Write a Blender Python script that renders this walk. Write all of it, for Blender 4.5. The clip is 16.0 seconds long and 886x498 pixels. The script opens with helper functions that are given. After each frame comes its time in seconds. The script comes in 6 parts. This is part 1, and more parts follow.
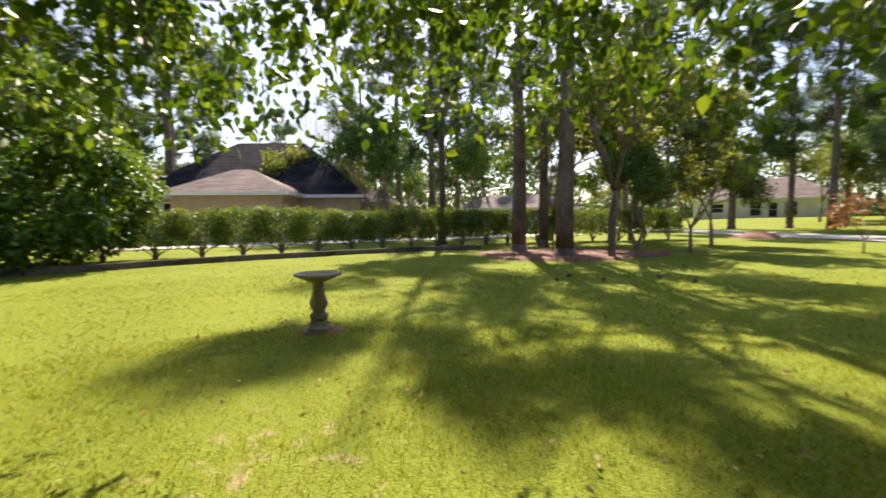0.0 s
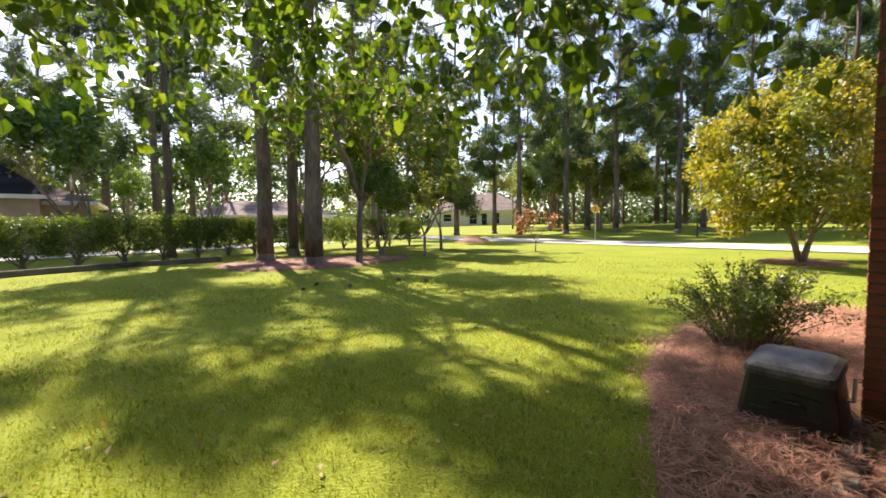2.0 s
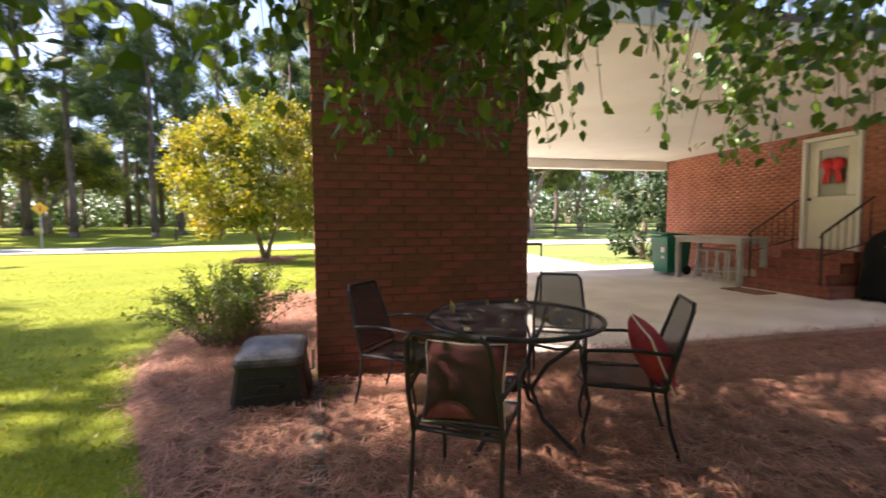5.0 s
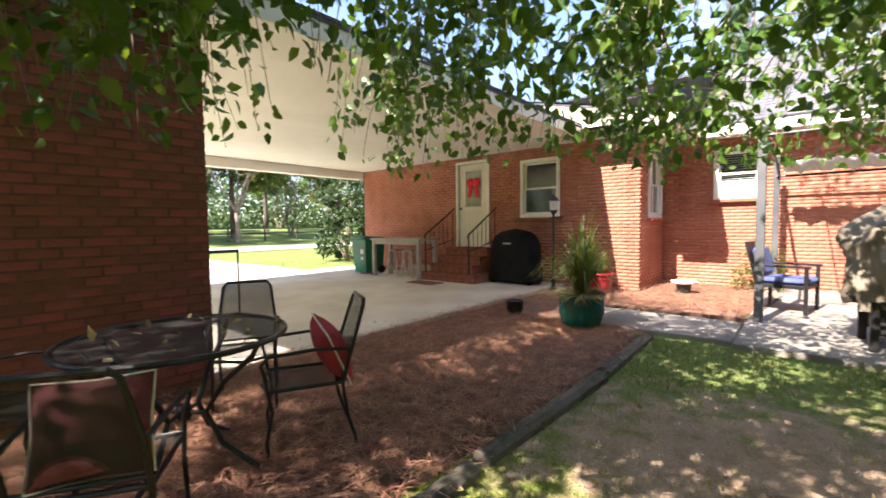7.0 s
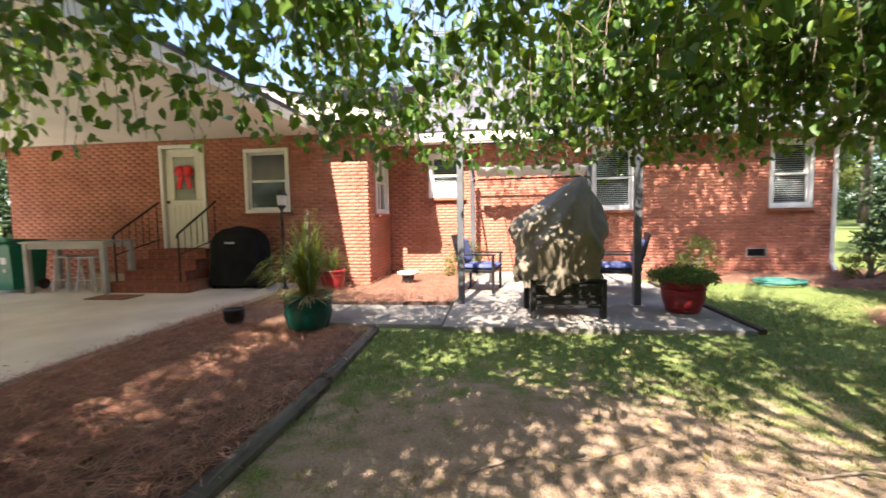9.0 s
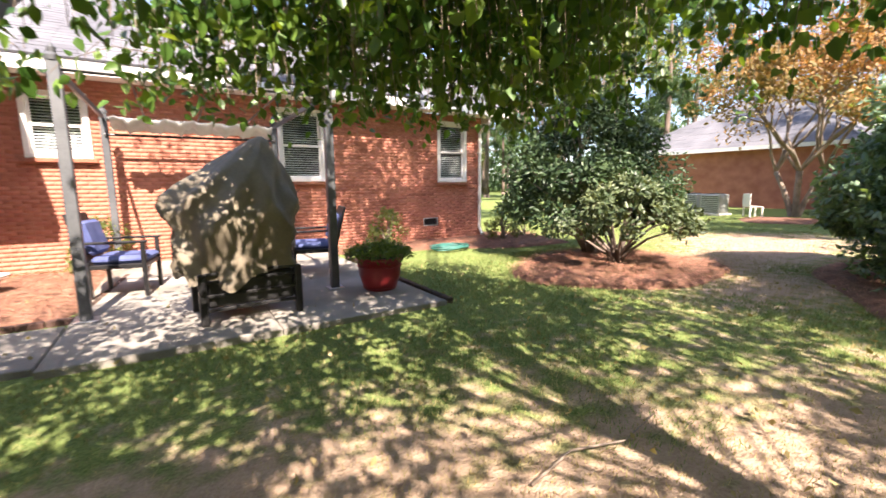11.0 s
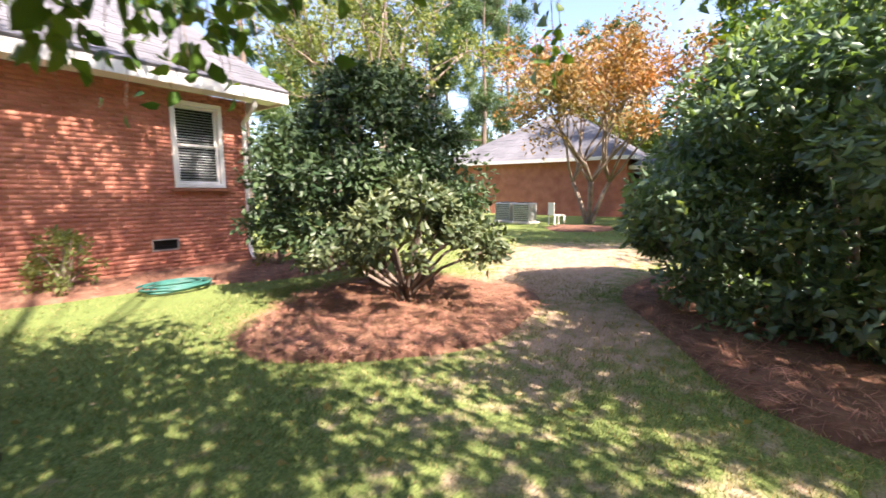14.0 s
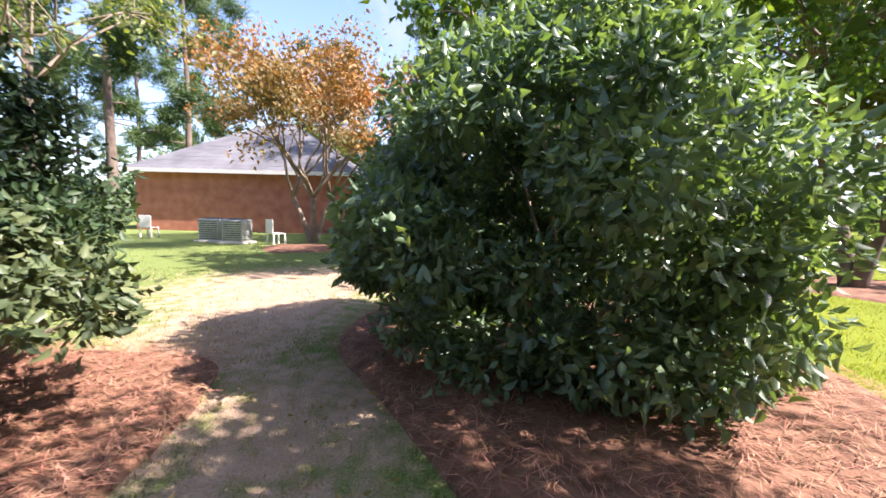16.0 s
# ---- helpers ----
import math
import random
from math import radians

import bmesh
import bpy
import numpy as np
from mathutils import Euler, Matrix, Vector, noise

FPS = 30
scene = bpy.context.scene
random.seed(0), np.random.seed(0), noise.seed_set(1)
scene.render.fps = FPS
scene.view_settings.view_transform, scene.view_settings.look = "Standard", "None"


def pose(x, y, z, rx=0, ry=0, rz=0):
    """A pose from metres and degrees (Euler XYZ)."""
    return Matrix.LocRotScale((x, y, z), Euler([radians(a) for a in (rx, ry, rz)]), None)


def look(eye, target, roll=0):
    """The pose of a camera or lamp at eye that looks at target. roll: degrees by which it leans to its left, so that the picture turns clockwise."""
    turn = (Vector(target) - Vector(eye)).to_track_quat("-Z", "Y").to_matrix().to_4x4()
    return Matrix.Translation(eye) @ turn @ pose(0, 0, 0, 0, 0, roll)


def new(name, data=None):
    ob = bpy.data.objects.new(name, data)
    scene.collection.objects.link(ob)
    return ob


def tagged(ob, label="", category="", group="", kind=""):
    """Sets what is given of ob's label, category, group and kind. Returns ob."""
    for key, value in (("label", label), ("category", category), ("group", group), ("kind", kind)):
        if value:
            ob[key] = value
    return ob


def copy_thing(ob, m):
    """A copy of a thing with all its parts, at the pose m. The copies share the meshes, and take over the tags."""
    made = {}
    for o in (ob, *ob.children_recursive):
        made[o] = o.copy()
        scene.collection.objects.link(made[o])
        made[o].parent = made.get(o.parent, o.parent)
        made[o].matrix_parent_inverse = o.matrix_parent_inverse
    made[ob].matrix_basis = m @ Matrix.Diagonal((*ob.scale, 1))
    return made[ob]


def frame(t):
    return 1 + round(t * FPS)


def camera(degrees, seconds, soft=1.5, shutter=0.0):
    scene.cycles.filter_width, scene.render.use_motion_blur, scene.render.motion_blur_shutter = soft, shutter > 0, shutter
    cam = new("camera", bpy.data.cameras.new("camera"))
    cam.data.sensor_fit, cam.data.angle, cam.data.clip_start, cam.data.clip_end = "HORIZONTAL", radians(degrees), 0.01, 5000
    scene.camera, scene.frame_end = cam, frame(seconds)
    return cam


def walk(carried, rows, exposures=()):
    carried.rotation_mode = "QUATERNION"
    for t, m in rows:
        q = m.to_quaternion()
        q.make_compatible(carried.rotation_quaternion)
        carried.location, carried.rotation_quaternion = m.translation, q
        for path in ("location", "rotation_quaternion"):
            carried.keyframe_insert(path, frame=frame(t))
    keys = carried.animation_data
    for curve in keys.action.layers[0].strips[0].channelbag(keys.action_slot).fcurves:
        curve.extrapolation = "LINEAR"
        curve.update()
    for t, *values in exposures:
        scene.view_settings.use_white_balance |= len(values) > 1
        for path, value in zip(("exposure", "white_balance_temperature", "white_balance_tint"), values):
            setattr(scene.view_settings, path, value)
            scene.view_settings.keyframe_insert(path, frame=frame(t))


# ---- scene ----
cam = camera(92.1, 16.0, 1.6, 0.3)
METRES, EYE, TILT, LEAN, TURN = 6.28, 1.3, 0.0, 0.0, 0.0
ROWS = [
    (0.0, 0.0, 0.0, 0.0, -0.04, -4.07, 0.53),
    (0.5, 0.0136, 0.0007, -0.0002, -12.04, -3.8, 0.44),
    (1.0, 0.0229, -0.0007, 0.0002, -21.24, -3.57, 0.42),
    (1.5, 0.0297, -0.0021, 0.0005, -27.54, -3.39, 0.53),
    (2.0, 0.0331, -0.0044, 0.0006, -31.97, -3.31, 0.55),
    (2.5, 0.0327, -0.0051, -0.0005, -36.41, -3.29, 0.44),
    (3.0, 0.0375, -0.0027, -0.0007, -43.06, -3.39, 0.27),
    (3.5, 0.0568, 0.0053, -0.0022, -53.26, -3.41, 0.1),
    (4.0, 0.0639, 0.0105, -0.0001, -66.67, -3.51, 0.15),
    (4.5, 0.0625, 0.0147, 0.0009, -81.2, -3.49, 0.35),
    (5.0, 0.0604, 0.0124, 0.0001, -94.76, -3.42, 0.4),
    (7.5, 0.0473, -0.0263, -0.0014, -139.62, -3.13, 0.78),
    (8.0, 0.0486, -0.0388, -0.002, -147.76, -3.24, 0.82),
    (8.5, 0.048, -0.0588, -0.0011, -156.26, -3.58, 0.88),
    (9.0, 0.0454, -0.084, -0.0009, -165.12, -4.16, 0.98),
    (9.5, 0.0471, -0.1149, -0.0039, -174.27, -5.1, 0.98),
    (10.0, 0.05, -0.1542, -0.0032, -185.72, -6.86, 1.52),
    (12.5, -0.1144, -0.3704, -0.0004, -217.48, -7.66, 0.18),
    (13.0, -0.179, -0.4044, 0.0027, -217.37, -7.44, 2.81),
    (13.5, -0.2475, -0.4276, -0.0001, -220.04, -7.11, 0.55),
    (14.0, -0.32, -0.4502, -0.0022, -225.55, -7.41, 0.0),
    (14.5, -0.3888, -0.4715, 0.0018, -233.14, -6.87, 0.04),
    (15.0, -0.4572, -0.4889, 0.0022, -241.67, -7.23, -2.3),
    (15.5, -0.5163, -0.5068, 0.0041, -254.74, -4.41, -1.28),
    (16.0, -0.5622, -0.521, 0.0033, -260.48, -4.92, -1.38),
]
walk(cam, [(t, pose(0, 0, EYE, TILT, LEAN, TURN) @ pose(METRES * x, METRES * y, METRES * z, 90 + pitch, roll, yaw)) for t, x, y, z, yaw, pitch, roll in ROWS],
     [(0.0, 1.42, 6650, 20), (2.5, 1.85, 6650, 22), (4.0, 2.1, 6600, 24), (5.0, 2.15, 6400, 29), (7.5, 2.25, 6200, 18), (8.5, 2.25, 6200, 18), (10.0, 2.2, 6300, 22), (12.5, 2.2, 6500, 22), (14.5, 2.1, 6300, 25), (16.0, 1.95, 6000, 25)])

# ---- light ----
SPIN = radians(7.7)
LIGHT = Vector((-0.16 * math.cos(SPIN) + 0.95 * math.sin(SPIN), -0.16 * math.sin(SPIN) - 0.95 * math.cos(SPIN), -1.0)).normalized()
world = bpy.data.worlds.new("sky")
scene.world = world
world.use_nodes = True
wn, wl = world.node_tree.nodes, world.node_tree.links
wn.clear()
sky = wn.new("ShaderNodeTexSky")
sky.sky_type, sky.sun_disc = "NISHITA", False
sky.sun_elevation = math.asin(-LIGHT.z)
sky.sun_rotation = math.atan2(-LIGHT.x, -LIGHT.y)
coord = wn.new("ShaderNodeTexCoord")
cloud = wn.new("ShaderNodeTexNoise")
cloud.inputs["Scale"].default_value, cloud.inputs["Detail"].default_value, cloud.inputs["Roughness"].default_value = 3.2, 6, 0.6
ramp = wn.new("ShaderNodeValToRGB")
ramp.color_ramp.elements[0].position, ramp.color_ramp.elements[1].position = 0.49, 0.70
cmix = wn.new("ShaderNodeMix")
cmix.data_type = "RGBA"
cmix.inputs["B"].default_value = (2.6, 2.72, 2.95, 1)
back = wn.new("ShaderNodeBackground")
back.inputs["Strength"].default_value = 0.1
wout = wn.new("ShaderNodeOutputWorld")
wl.new(coord.outputs["Generated"], cloud.inputs["Vector"])
wl.new(cloud.outputs["Fac"], ramp.inputs["Fac"])
wl.new(ramp.outputs["Color"], cmix.inputs["Factor"])
wl.new(sky.outputs["Color"], cmix.inputs["A"])
wl.new(cmix.outputs["Result"], back.inputs["Color"])
wl.new(back.outputs["Background"], wout.inputs["Surface"])
sun = new("sun", bpy.data.lights.new("sun", "SUN"))
sun.data.energy, sun.data.angle, sun.data.color = 5.0, radians(0.6), (1.0, 0.90, 0.73)
sun.matrix_world = look((0, 0, 30), Vector((0, 0, 30)) + LIGHT)

# ---- building helpers ----
rng = np.random.default_rng(7)
HOUSE = pose(3.83, 0.81, 0, 0, 0, 7.7)


def H(e, s, z=0.0, rz=0.0):
    """A pose in the house's own axes: e along its back wall, s from the carport's pillar towards the back wall."""
    return HOUSE @ pose(e, -s, z, 0, 0, rz)


def mat(name, c1, c2, scale=6.0, rough=0.7, metal=0.0, bump=0.0, bscale=60.0, fine=0.35, isl=0.0, obj=0.0, thin=0.0, spec=0.5, stretch=(1, 1, 1), thincol=None):
    """A procedural surface: two colours in coarse and fine noise, relief, variation by piece; thin: share of light that passes through a leaf."""
    m = bpy.data.materials.new(name)
    m.use_nodes = True
    n, l = m.node_tree.nodes, m.node_tree.links
    p = n["Principled BSDF"]
    out = n["Material Output"]
    p.inputs["Roughness"].default_value, p.inputs["Metallic"].default_value = rough, metal
    p.inputs["Specular IOR Level"].default_value = spec
    tc, mp = n.new("ShaderNodeTexCoord"), n.new("ShaderNodeMapping")
    mp.inputs["Scale"].default_value = stretch
    l.new(tc.outputs["Object"], mp.inputs["Vector"])
    big, small = n.new("ShaderNodeTexNoise"), n.new("ShaderNodeTexNoise")
    big.inputs["Scale"].default_value, big.inputs["Detail"].default_value = scale, 3
    small.inputs["Scale"].default_value, small.inputs["Detail"].default_value = bscale, 2
    for x in (big, small):
        l.new(mp.outputs["Vector"], x.inputs["Vector"])
    add = n.new("ShaderNodeMath")
    add.operation = "MULTIPLY_ADD"
    add.inputs[1].default_value = fine
    l.new(small.outputs["Fac"], add.inputs[0])
    l.new(big.outputs["Fac"], add.inputs[2])
    ramp = n.new("ShaderNodeValToRGB")
    ramp.color_ramp.elements[0].position = 0.35 + fine * 0.4
    ramp.color_ramp.elements[1].position = 0.65 + fine * 0.6
    ramp.color_ramp.elements[0].color, ramp.color_ramp.elements[1].color = (*c1, 1), (*c2, 1)
    l.new(add.outputs["Value"], ramp.inputs["Fac"])
    colour = ramp.outputs["Color"]
    if isl or obj:
        hsv = n.new("ShaderNodeHueSaturation")
        rnd = n.new("ShaderNodeNewGeometry").outputs["Random Per Island"] if isl else n.new("ShaderNodeObjectInfo").outputs["Random"]
        k = isl or obj
        mr = n.new("ShaderNodeMapRange")
        mr.inputs["To Min"].default_value, mr.inputs["To Max"].default_value = 1 - k, 1 + k
        l.new(rnd, mr.inputs["Value"])
        l.new(mr.outputs["Result"], hsv.inputs["Value"])
        hr = n.new("ShaderNodeMapRange")
        hr.inputs["To Min"].default_value, hr.inputs["To Max"].default_value = 0.5 + k * 0.05, 0.5 - k * 0.05
        l.new(rnd, hr.inputs["Value"])
        l.new(hr.outputs["Result"], hsv.inputs["Hue"])
        l.new(colour, hsv.inputs["Color"])
        colour = hsv.outputs["Color"]
    l.new(colour, p.inputs["Base Color"])
    if bump:
        b = n.new("ShaderNodeBump")
        b.inputs["Strength"].default_value, b.inputs["Distance"].default_value = bump, 0.02
        l.new(add.outputs["Value"], b.inputs["Height"])
        l.new(b.outputs["Normal"], p.inputs["Normal"])
    if thin:
        t, mx = n.new("ShaderNodeBsdfTranslucent"), n.new("ShaderNodeMixShader")
        tint = n.new("ShaderNodeMix")
        tint.data_type, tint.blend_type = "RGBA", "MULTIPLY"
        tint.inputs["Factor"].default_value = 1.0
        tint.inputs["B"].default_value = (*(thincol or (1.6, 1.5, 0.5)), 1)
        l.new(colour, tint.inputs["A"])
        l.new(tint.outputs["Result"], t.inputs["Color"])
        mx.inputs["Fac"].default_value = thin
        l.new(p.outputs["BSDF"], mx.inputs[1])
        l.new(t.outputs["BSDF"], mx.inputs[2])
        l.new(mx.outputs["Shader"], out.inputs["Surface"])
    return m


class Geo:
    """Collects faces of one mesh."""

    def __init__(self):
        self.v, self.f = [], []

    def add(self, verts, faces):
        k = len(self.v)
        self.v.extend(tuple(p) for p in verts)
        self.f.extend([tuple(i + k for i in f) for f in faces])
        return self

    def box(self, c, size, bevel=0.0, m=None):
        """A box with its centre, its size and chamfered edges."""
        hx, hy, hz = size[0] / 2, size[1] / 2, size[2] / 2
        b = min(bevel, hx * 0.9, hy * 0.9, hz * 0.9)
        if b <= 0:
            vs = [(x * hx, y * hy, z * hz) for x in (-1, 1) for y in (-1, 1) for z in (-1, 1)]
            fs = [(0, 1, 3, 2), (4, 6, 7, 5), (0, 4, 5, 1), (2, 3, 7, 6), (0, 2, 6, 4), (1, 5, 7, 3)]
        else:
            vs, idx = [], {}
            for x in (-1, 1):
                for y in (-1, 1):
                    for z in (-1, 1):
                        for a in range(3):
                            q = [x * (hx - b), y * (hy - b), z * (hz - b)]
                            q[a] = (x * hx, y * hy, z * hz)[a]
                            idx[x, y, z, a] = len(vs)
                            vs.append(tuple(q))
            fs = []
            for a in range(3):
                o1, o2 = (a + 1) % 3, (a + 2) % 3
                for s in (-1, 1):
                    ring = []
                    for u, w in ((-1, -1), (1, -1), (1, 1), (-1, 1)):
                        k = [0, 0, 0]
                        k[a], k[o1], k[o2] = s, u, w
                        ring.append(idx[k[0], k[1], k[2], a])
                    fs.append(tuple(ring if s > 0 else ring[::-1]))
                for u in (-1, 1):
                    for w in (-1, 1):
                        k0, k1 = [0, 0, 0], [0, 0, 0]
                        k0[a], k0[o1], k0[o2] = -1, u, w
                        k1[a], k1[o1], k1[o2] = 1, u, w
                        q = (idx[(*k0, o1)], idx[(*k1, o1)], idx[(*k1, o2)], idx[(*k0, o2)])
                        fs.append(q if u * w < 0 else q[::-1])
            for x in (-1, 1):
                for y in (-1, 1):
                    for z in (-1, 1):
                        q = (idx[x, y, z, 0], idx[x, y, z, 1], idx[x, y, z, 2])
                        fs.append(q if x * y * z > 0 else q[::-1])
        t = Matrix.Translation(c) @ (m or Matrix())
        return self.add([t @ Vector(p) for p in vs], fs)

    def lathe(self, profile, n=24, at=(0, 0, 0), sy=1.0, wob=0.0):
        """A turned shape from (radius, height) pairs."""
        vs, fs = [], []
        for r, z in profile:
            for i in range(n):
                a = 2 * math.pi * i / n
                k = 1 + wob * math.sin(8 * a)
                vs.append((at[0] + r * k * math.cos(a), at[1] + r * k * sy * math.sin(a), at[2] + z))
        for j in range(len(profile) - 1):
            for i in range(n):
                fs.append((j * n + i, j * n + (i + 1) % n, (j + 1) * n + (i + 1) % n, (j + 1) * n + i))
        fs.append(tuple(range(n))[::-1])
        fs.append(tuple(range((len(profile) - 1) * n, len(profile) * n)))
        return self.add(vs, fs)

    def tube(self, pts, r0, r1=None, n=8):
        """A round bar along points, tapered from r0 to r1."""
        pts = [Vector(p) for p in pts]
        r1 = r0 if r1 is None else r1
        vs, fs = [], []
        side = None
        for i, p in enumerate(pts):
            d = (pts[min(i + 1, len(pts) - 1)] - pts[max(i - 1, 0)]).normalized()
            if side is None:
                side = d.orthogonal().normalized()
            else:
                side = (side - d * side.dot(d)).normalized()
            up = d.cross(side)
            r = r0 + (r1 - r0) * i / max(1, len(pts) - 1)
            for j in range(n):
                a = 2 * math.pi * j / n
                vs.append(p + (side * math.cos(a) + up * math.sin(a)) * r)
        for i in range(len(pts) - 1):
            for j in range(n):
                fs.append((i * n + j, i * n + (j + 1) % n, (i + 1) * n + (j + 1) % n, (i + 1) * n + j))
        fs.append(tuple(range(n))[::-1])
        fs.append(tuple(range((len(pts) - 1) * n, len(pts) * n)))
        return self.add(vs, fs)

    def mesh(self, name, smooth=False):
        me = bpy.data.meshes.new(name)
        me.from_pydata(self.v, [], self.f)
        if smooth:
            me.shade_smooth()
        me.update()
        return me


def part(name, geo, material, parent=None, label="", m=None, smooth=False, kind=""):
    """One mesh object under a thing, or on its own."""
    me = geo if isinstance(geo, bpy.types.Mesh) else geo.mesh(name, smooth)
    if material and not me.materials:
        me.materials.append(material)
    ob = new(name, me)
    if parent:
        ob.parent = parent
    if m is not None:
        ob.matrix_basis = m
    return tagged(ob, label, kind=kind)


def thing(name, m, label, category, group="", kind=""):
    ob = new(name)
    ob.empty_display_size = 0.2
    ob.matrix_basis = m
    return tagged(ob, label, category, group, kind)


def arrays(name, verts, quads, material):
    """A mesh straight from arrays of corners (n, 3) and faces (m, k)."""
    me = bpy.data.meshes.new(name)
    k = quads.shape[1]
    me.vertices.add(len(verts))
    me.vertices.foreach_set("co", np.ascontiguousarray(verts, dtype=np.float32).ravel())
    me.loops.add(quads.size)
    me.loops.foreach_set("vertex_index", quads.astype(np.int32).ravel())
    me.polygons.add(len(quads))
    me.polygons.foreach_set("loop_start", np.arange(0, quads.size, k, dtype=np.int32))
    me.update(calc_edges=True)
    me.materials.append(material)
    return me


def leaves(name, at, size, material, droop=0.3, width=0.6, spread=0.35, fold=0.15, outward=None, simple=False, ovate=False, lift=0.0):
    """Many pointed leaves, two folded halves each, at the given places; lift: how far their faces turn to the open sky."""
    n = len(at)
    d = rng.normal(size=(n, 3))
    if outward is not None:
        d = d * 0.7 + outward
    d[:, 2] -= droop * 2
    d /= np.linalg.norm(d, axis=1)[:, None] + 1e-9
    turn = rng.normal(size=(n, 3))
    if lift:
        turn = turn * 0.55 + lift * (np.array([0, 0, 0.8]) + (outward if outward is not None else 0))
    w = np.cross(d, turn)
    w /= np.linalg.norm(w, axis=1)[:, None] + 1e-9
    u = np.cross(d, w)
    L = (size * rng.uniform(1 - spread, 1 + spread, n))[:, None]
    if simple:
        v = np.stack([at - w * L * width / 2, at + w * L * width / 2, at + d * L], 1).reshape(-1, 3)
        return arrays(name, v, np.arange(3 * n).reshape(n, 3), material)
    if ovate:
        a1, a2 = at + d * L * 0.28, at + d * L * 0.62 - u * L * fold * 0.2
        v = np.stack([at, a1 + w * L * width * 0.5 + u * L * fold, a1 - w * L * width * 0.5 + u * L * fold, a2 + w * L * width * 0.4 + u * L * fold, a2 - w * L * width * 0.4 + u * L * fold, at + d * L - u * L * fold * 0.6, a1, a2], 1).reshape(-1, 3)
        f = np.array([(0, 1, 6), (0, 6, 2), (1, 3, 7), (1, 7, 6), (6, 7, 4), (6, 4, 2), (3, 5, 7), (7, 5, 4)])
        return arrays(name, v, (np.arange(n)[:, None, None] * 8 + f[None]).reshape(-1, 3), material)
    mid = at + d * L * 0.4
    v = np.stack([at, mid + w * L * width / 2 + u * L * fold, at + d * L, mid - w * L * width / 2 + u * L * fold], 1).reshape(-1, 3)
    q = np.arange(4 * n).reshape(n, 4)
    tri = np.concatenate([q[:, [0, 1, 2]], q[:, [0, 2, 3]]], 1).reshape(-1, 3)
    return arrays(name, v, tri, material)


def clumps(n, centres, radius, hollow=0.0):
    """Places spread round clump centres, each with its own radius."""
    centres, radius = np.asarray(centres, float), np.asarray(radius, float)
    i = rng.integers(0, len(centres), n)
    d = rng.normal(size=(n, 3))
    d /= np.linalg.norm(d, axis=1)[:, None]
    r = (hollow + (1 - hollow) * rng.uniform(0, 1, n) ** 0.5)[:, None]
    return centres[i] + d * r * radius[i][:, None] * np.array([1, 1, 0.75]), d


def inside(px, py, poly):
    """Which of the points lie in the polygon."""
    poly = np.asarray(poly)
    c = np.zeros(len(px), bool)
    j = len(poly) - 1
    for i in range(len(poly)):
        xi, yi, xj, yj = *poly[i], *poly[j]
        if yi != yj:
            c ^= ((yi > py) != (yj > py)) & (px < (xj - xi) * (py - yi) / (yj - yi) + xi)
        j = i
    return c


def hp(e, s):
    p = HOUSE @ Vector((e, -s, 0))
    return (p.x, p.y)


def rise(x, y):
    """Height of the land: flat round the house, rising beyond the road."""
    e = (x - 3.83) * math.cos(SPIN) + (y - 0.81) * math.sin(SPIN)
    return np.clip((e - 26) / 24, 0, 1) * 1.1

# ---- materials ----
BRICK = mat("brick_red", (0.33, 0.115, 0.07), (0.47, 0.19, 0.122), 2.0, 0.85, bump=0.1, bscale=90, isl=0.07)
# Darker brick tone: the shade on the carport's end wall, set in the colour.
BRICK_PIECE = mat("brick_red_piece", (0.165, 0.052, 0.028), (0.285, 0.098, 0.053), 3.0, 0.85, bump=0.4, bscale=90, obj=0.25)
BRICK_STEP = mat("brick_step", (0.22, 0.07, 0.045), (0.33, 0.12, 0.07), 5.0, 0.85, bump=0.4, bscale=90, obj=0.2)
MORTAR = mat("mortar", (0.31, 0.12, 0.077), (0.41, 0.175, 0.115), 8.0, 0.95, bump=0.06, bscale=120)
BRICK_OLD = mat("soiled_brick", (0.05, 0.03, 0.022), (0.13, 0.07, 0.05), 6.0, 0.9, bump=0.4, bscale=70, obj=0.25)
# Mortar darkened likewise for the shaded end wall.
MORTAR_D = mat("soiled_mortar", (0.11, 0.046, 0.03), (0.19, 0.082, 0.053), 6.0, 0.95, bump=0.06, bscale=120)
WHITE = mat("white_paint", (0.72, 0.70, 0.65), (0.82, 0.80, 0.76), 2.0, 0.5, bump=0.05, bscale=40)
CEIL = mat("ceiling_paint", (0.76, 0.73, 0.67), (0.84, 0.81, 0.76), 1.2, 0.7, bump=0.06, bscale=30)
CREAM = mat("cream_paint", (0.70, 0.66, 0.54), (0.78, 0.74, 0.62), 2.0, 0.5)
GLASS = bpy.data.materials.new("window_glass")
GLASS.use_nodes = True
gp = GLASS.node_tree.nodes["Principled BSDF"]
gp.inputs["Base Color"].default_value, gp.inputs["Roughness"].default_value = (0.9, 0.95, 0.95, 1), 0.02
gp.inputs["Transmission Weight"].default_value, gp.inputs["IOR"].default_value = 1.0, 1.5
BLIND = mat("blind_slat", (0.60, 0.60, 0.58), (0.70, 0.70, 0.68), 3.0, 0.6)
# Near-black: stands in for unlit space behind windows, door and vents.
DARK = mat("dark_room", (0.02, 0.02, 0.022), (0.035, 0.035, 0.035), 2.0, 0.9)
CONCRETE = mat("concrete", (0.52, 0.48, 0.41), (0.68, 0.64, 0.56), 1.1, 0.85, bump=0.25, bscale=70)
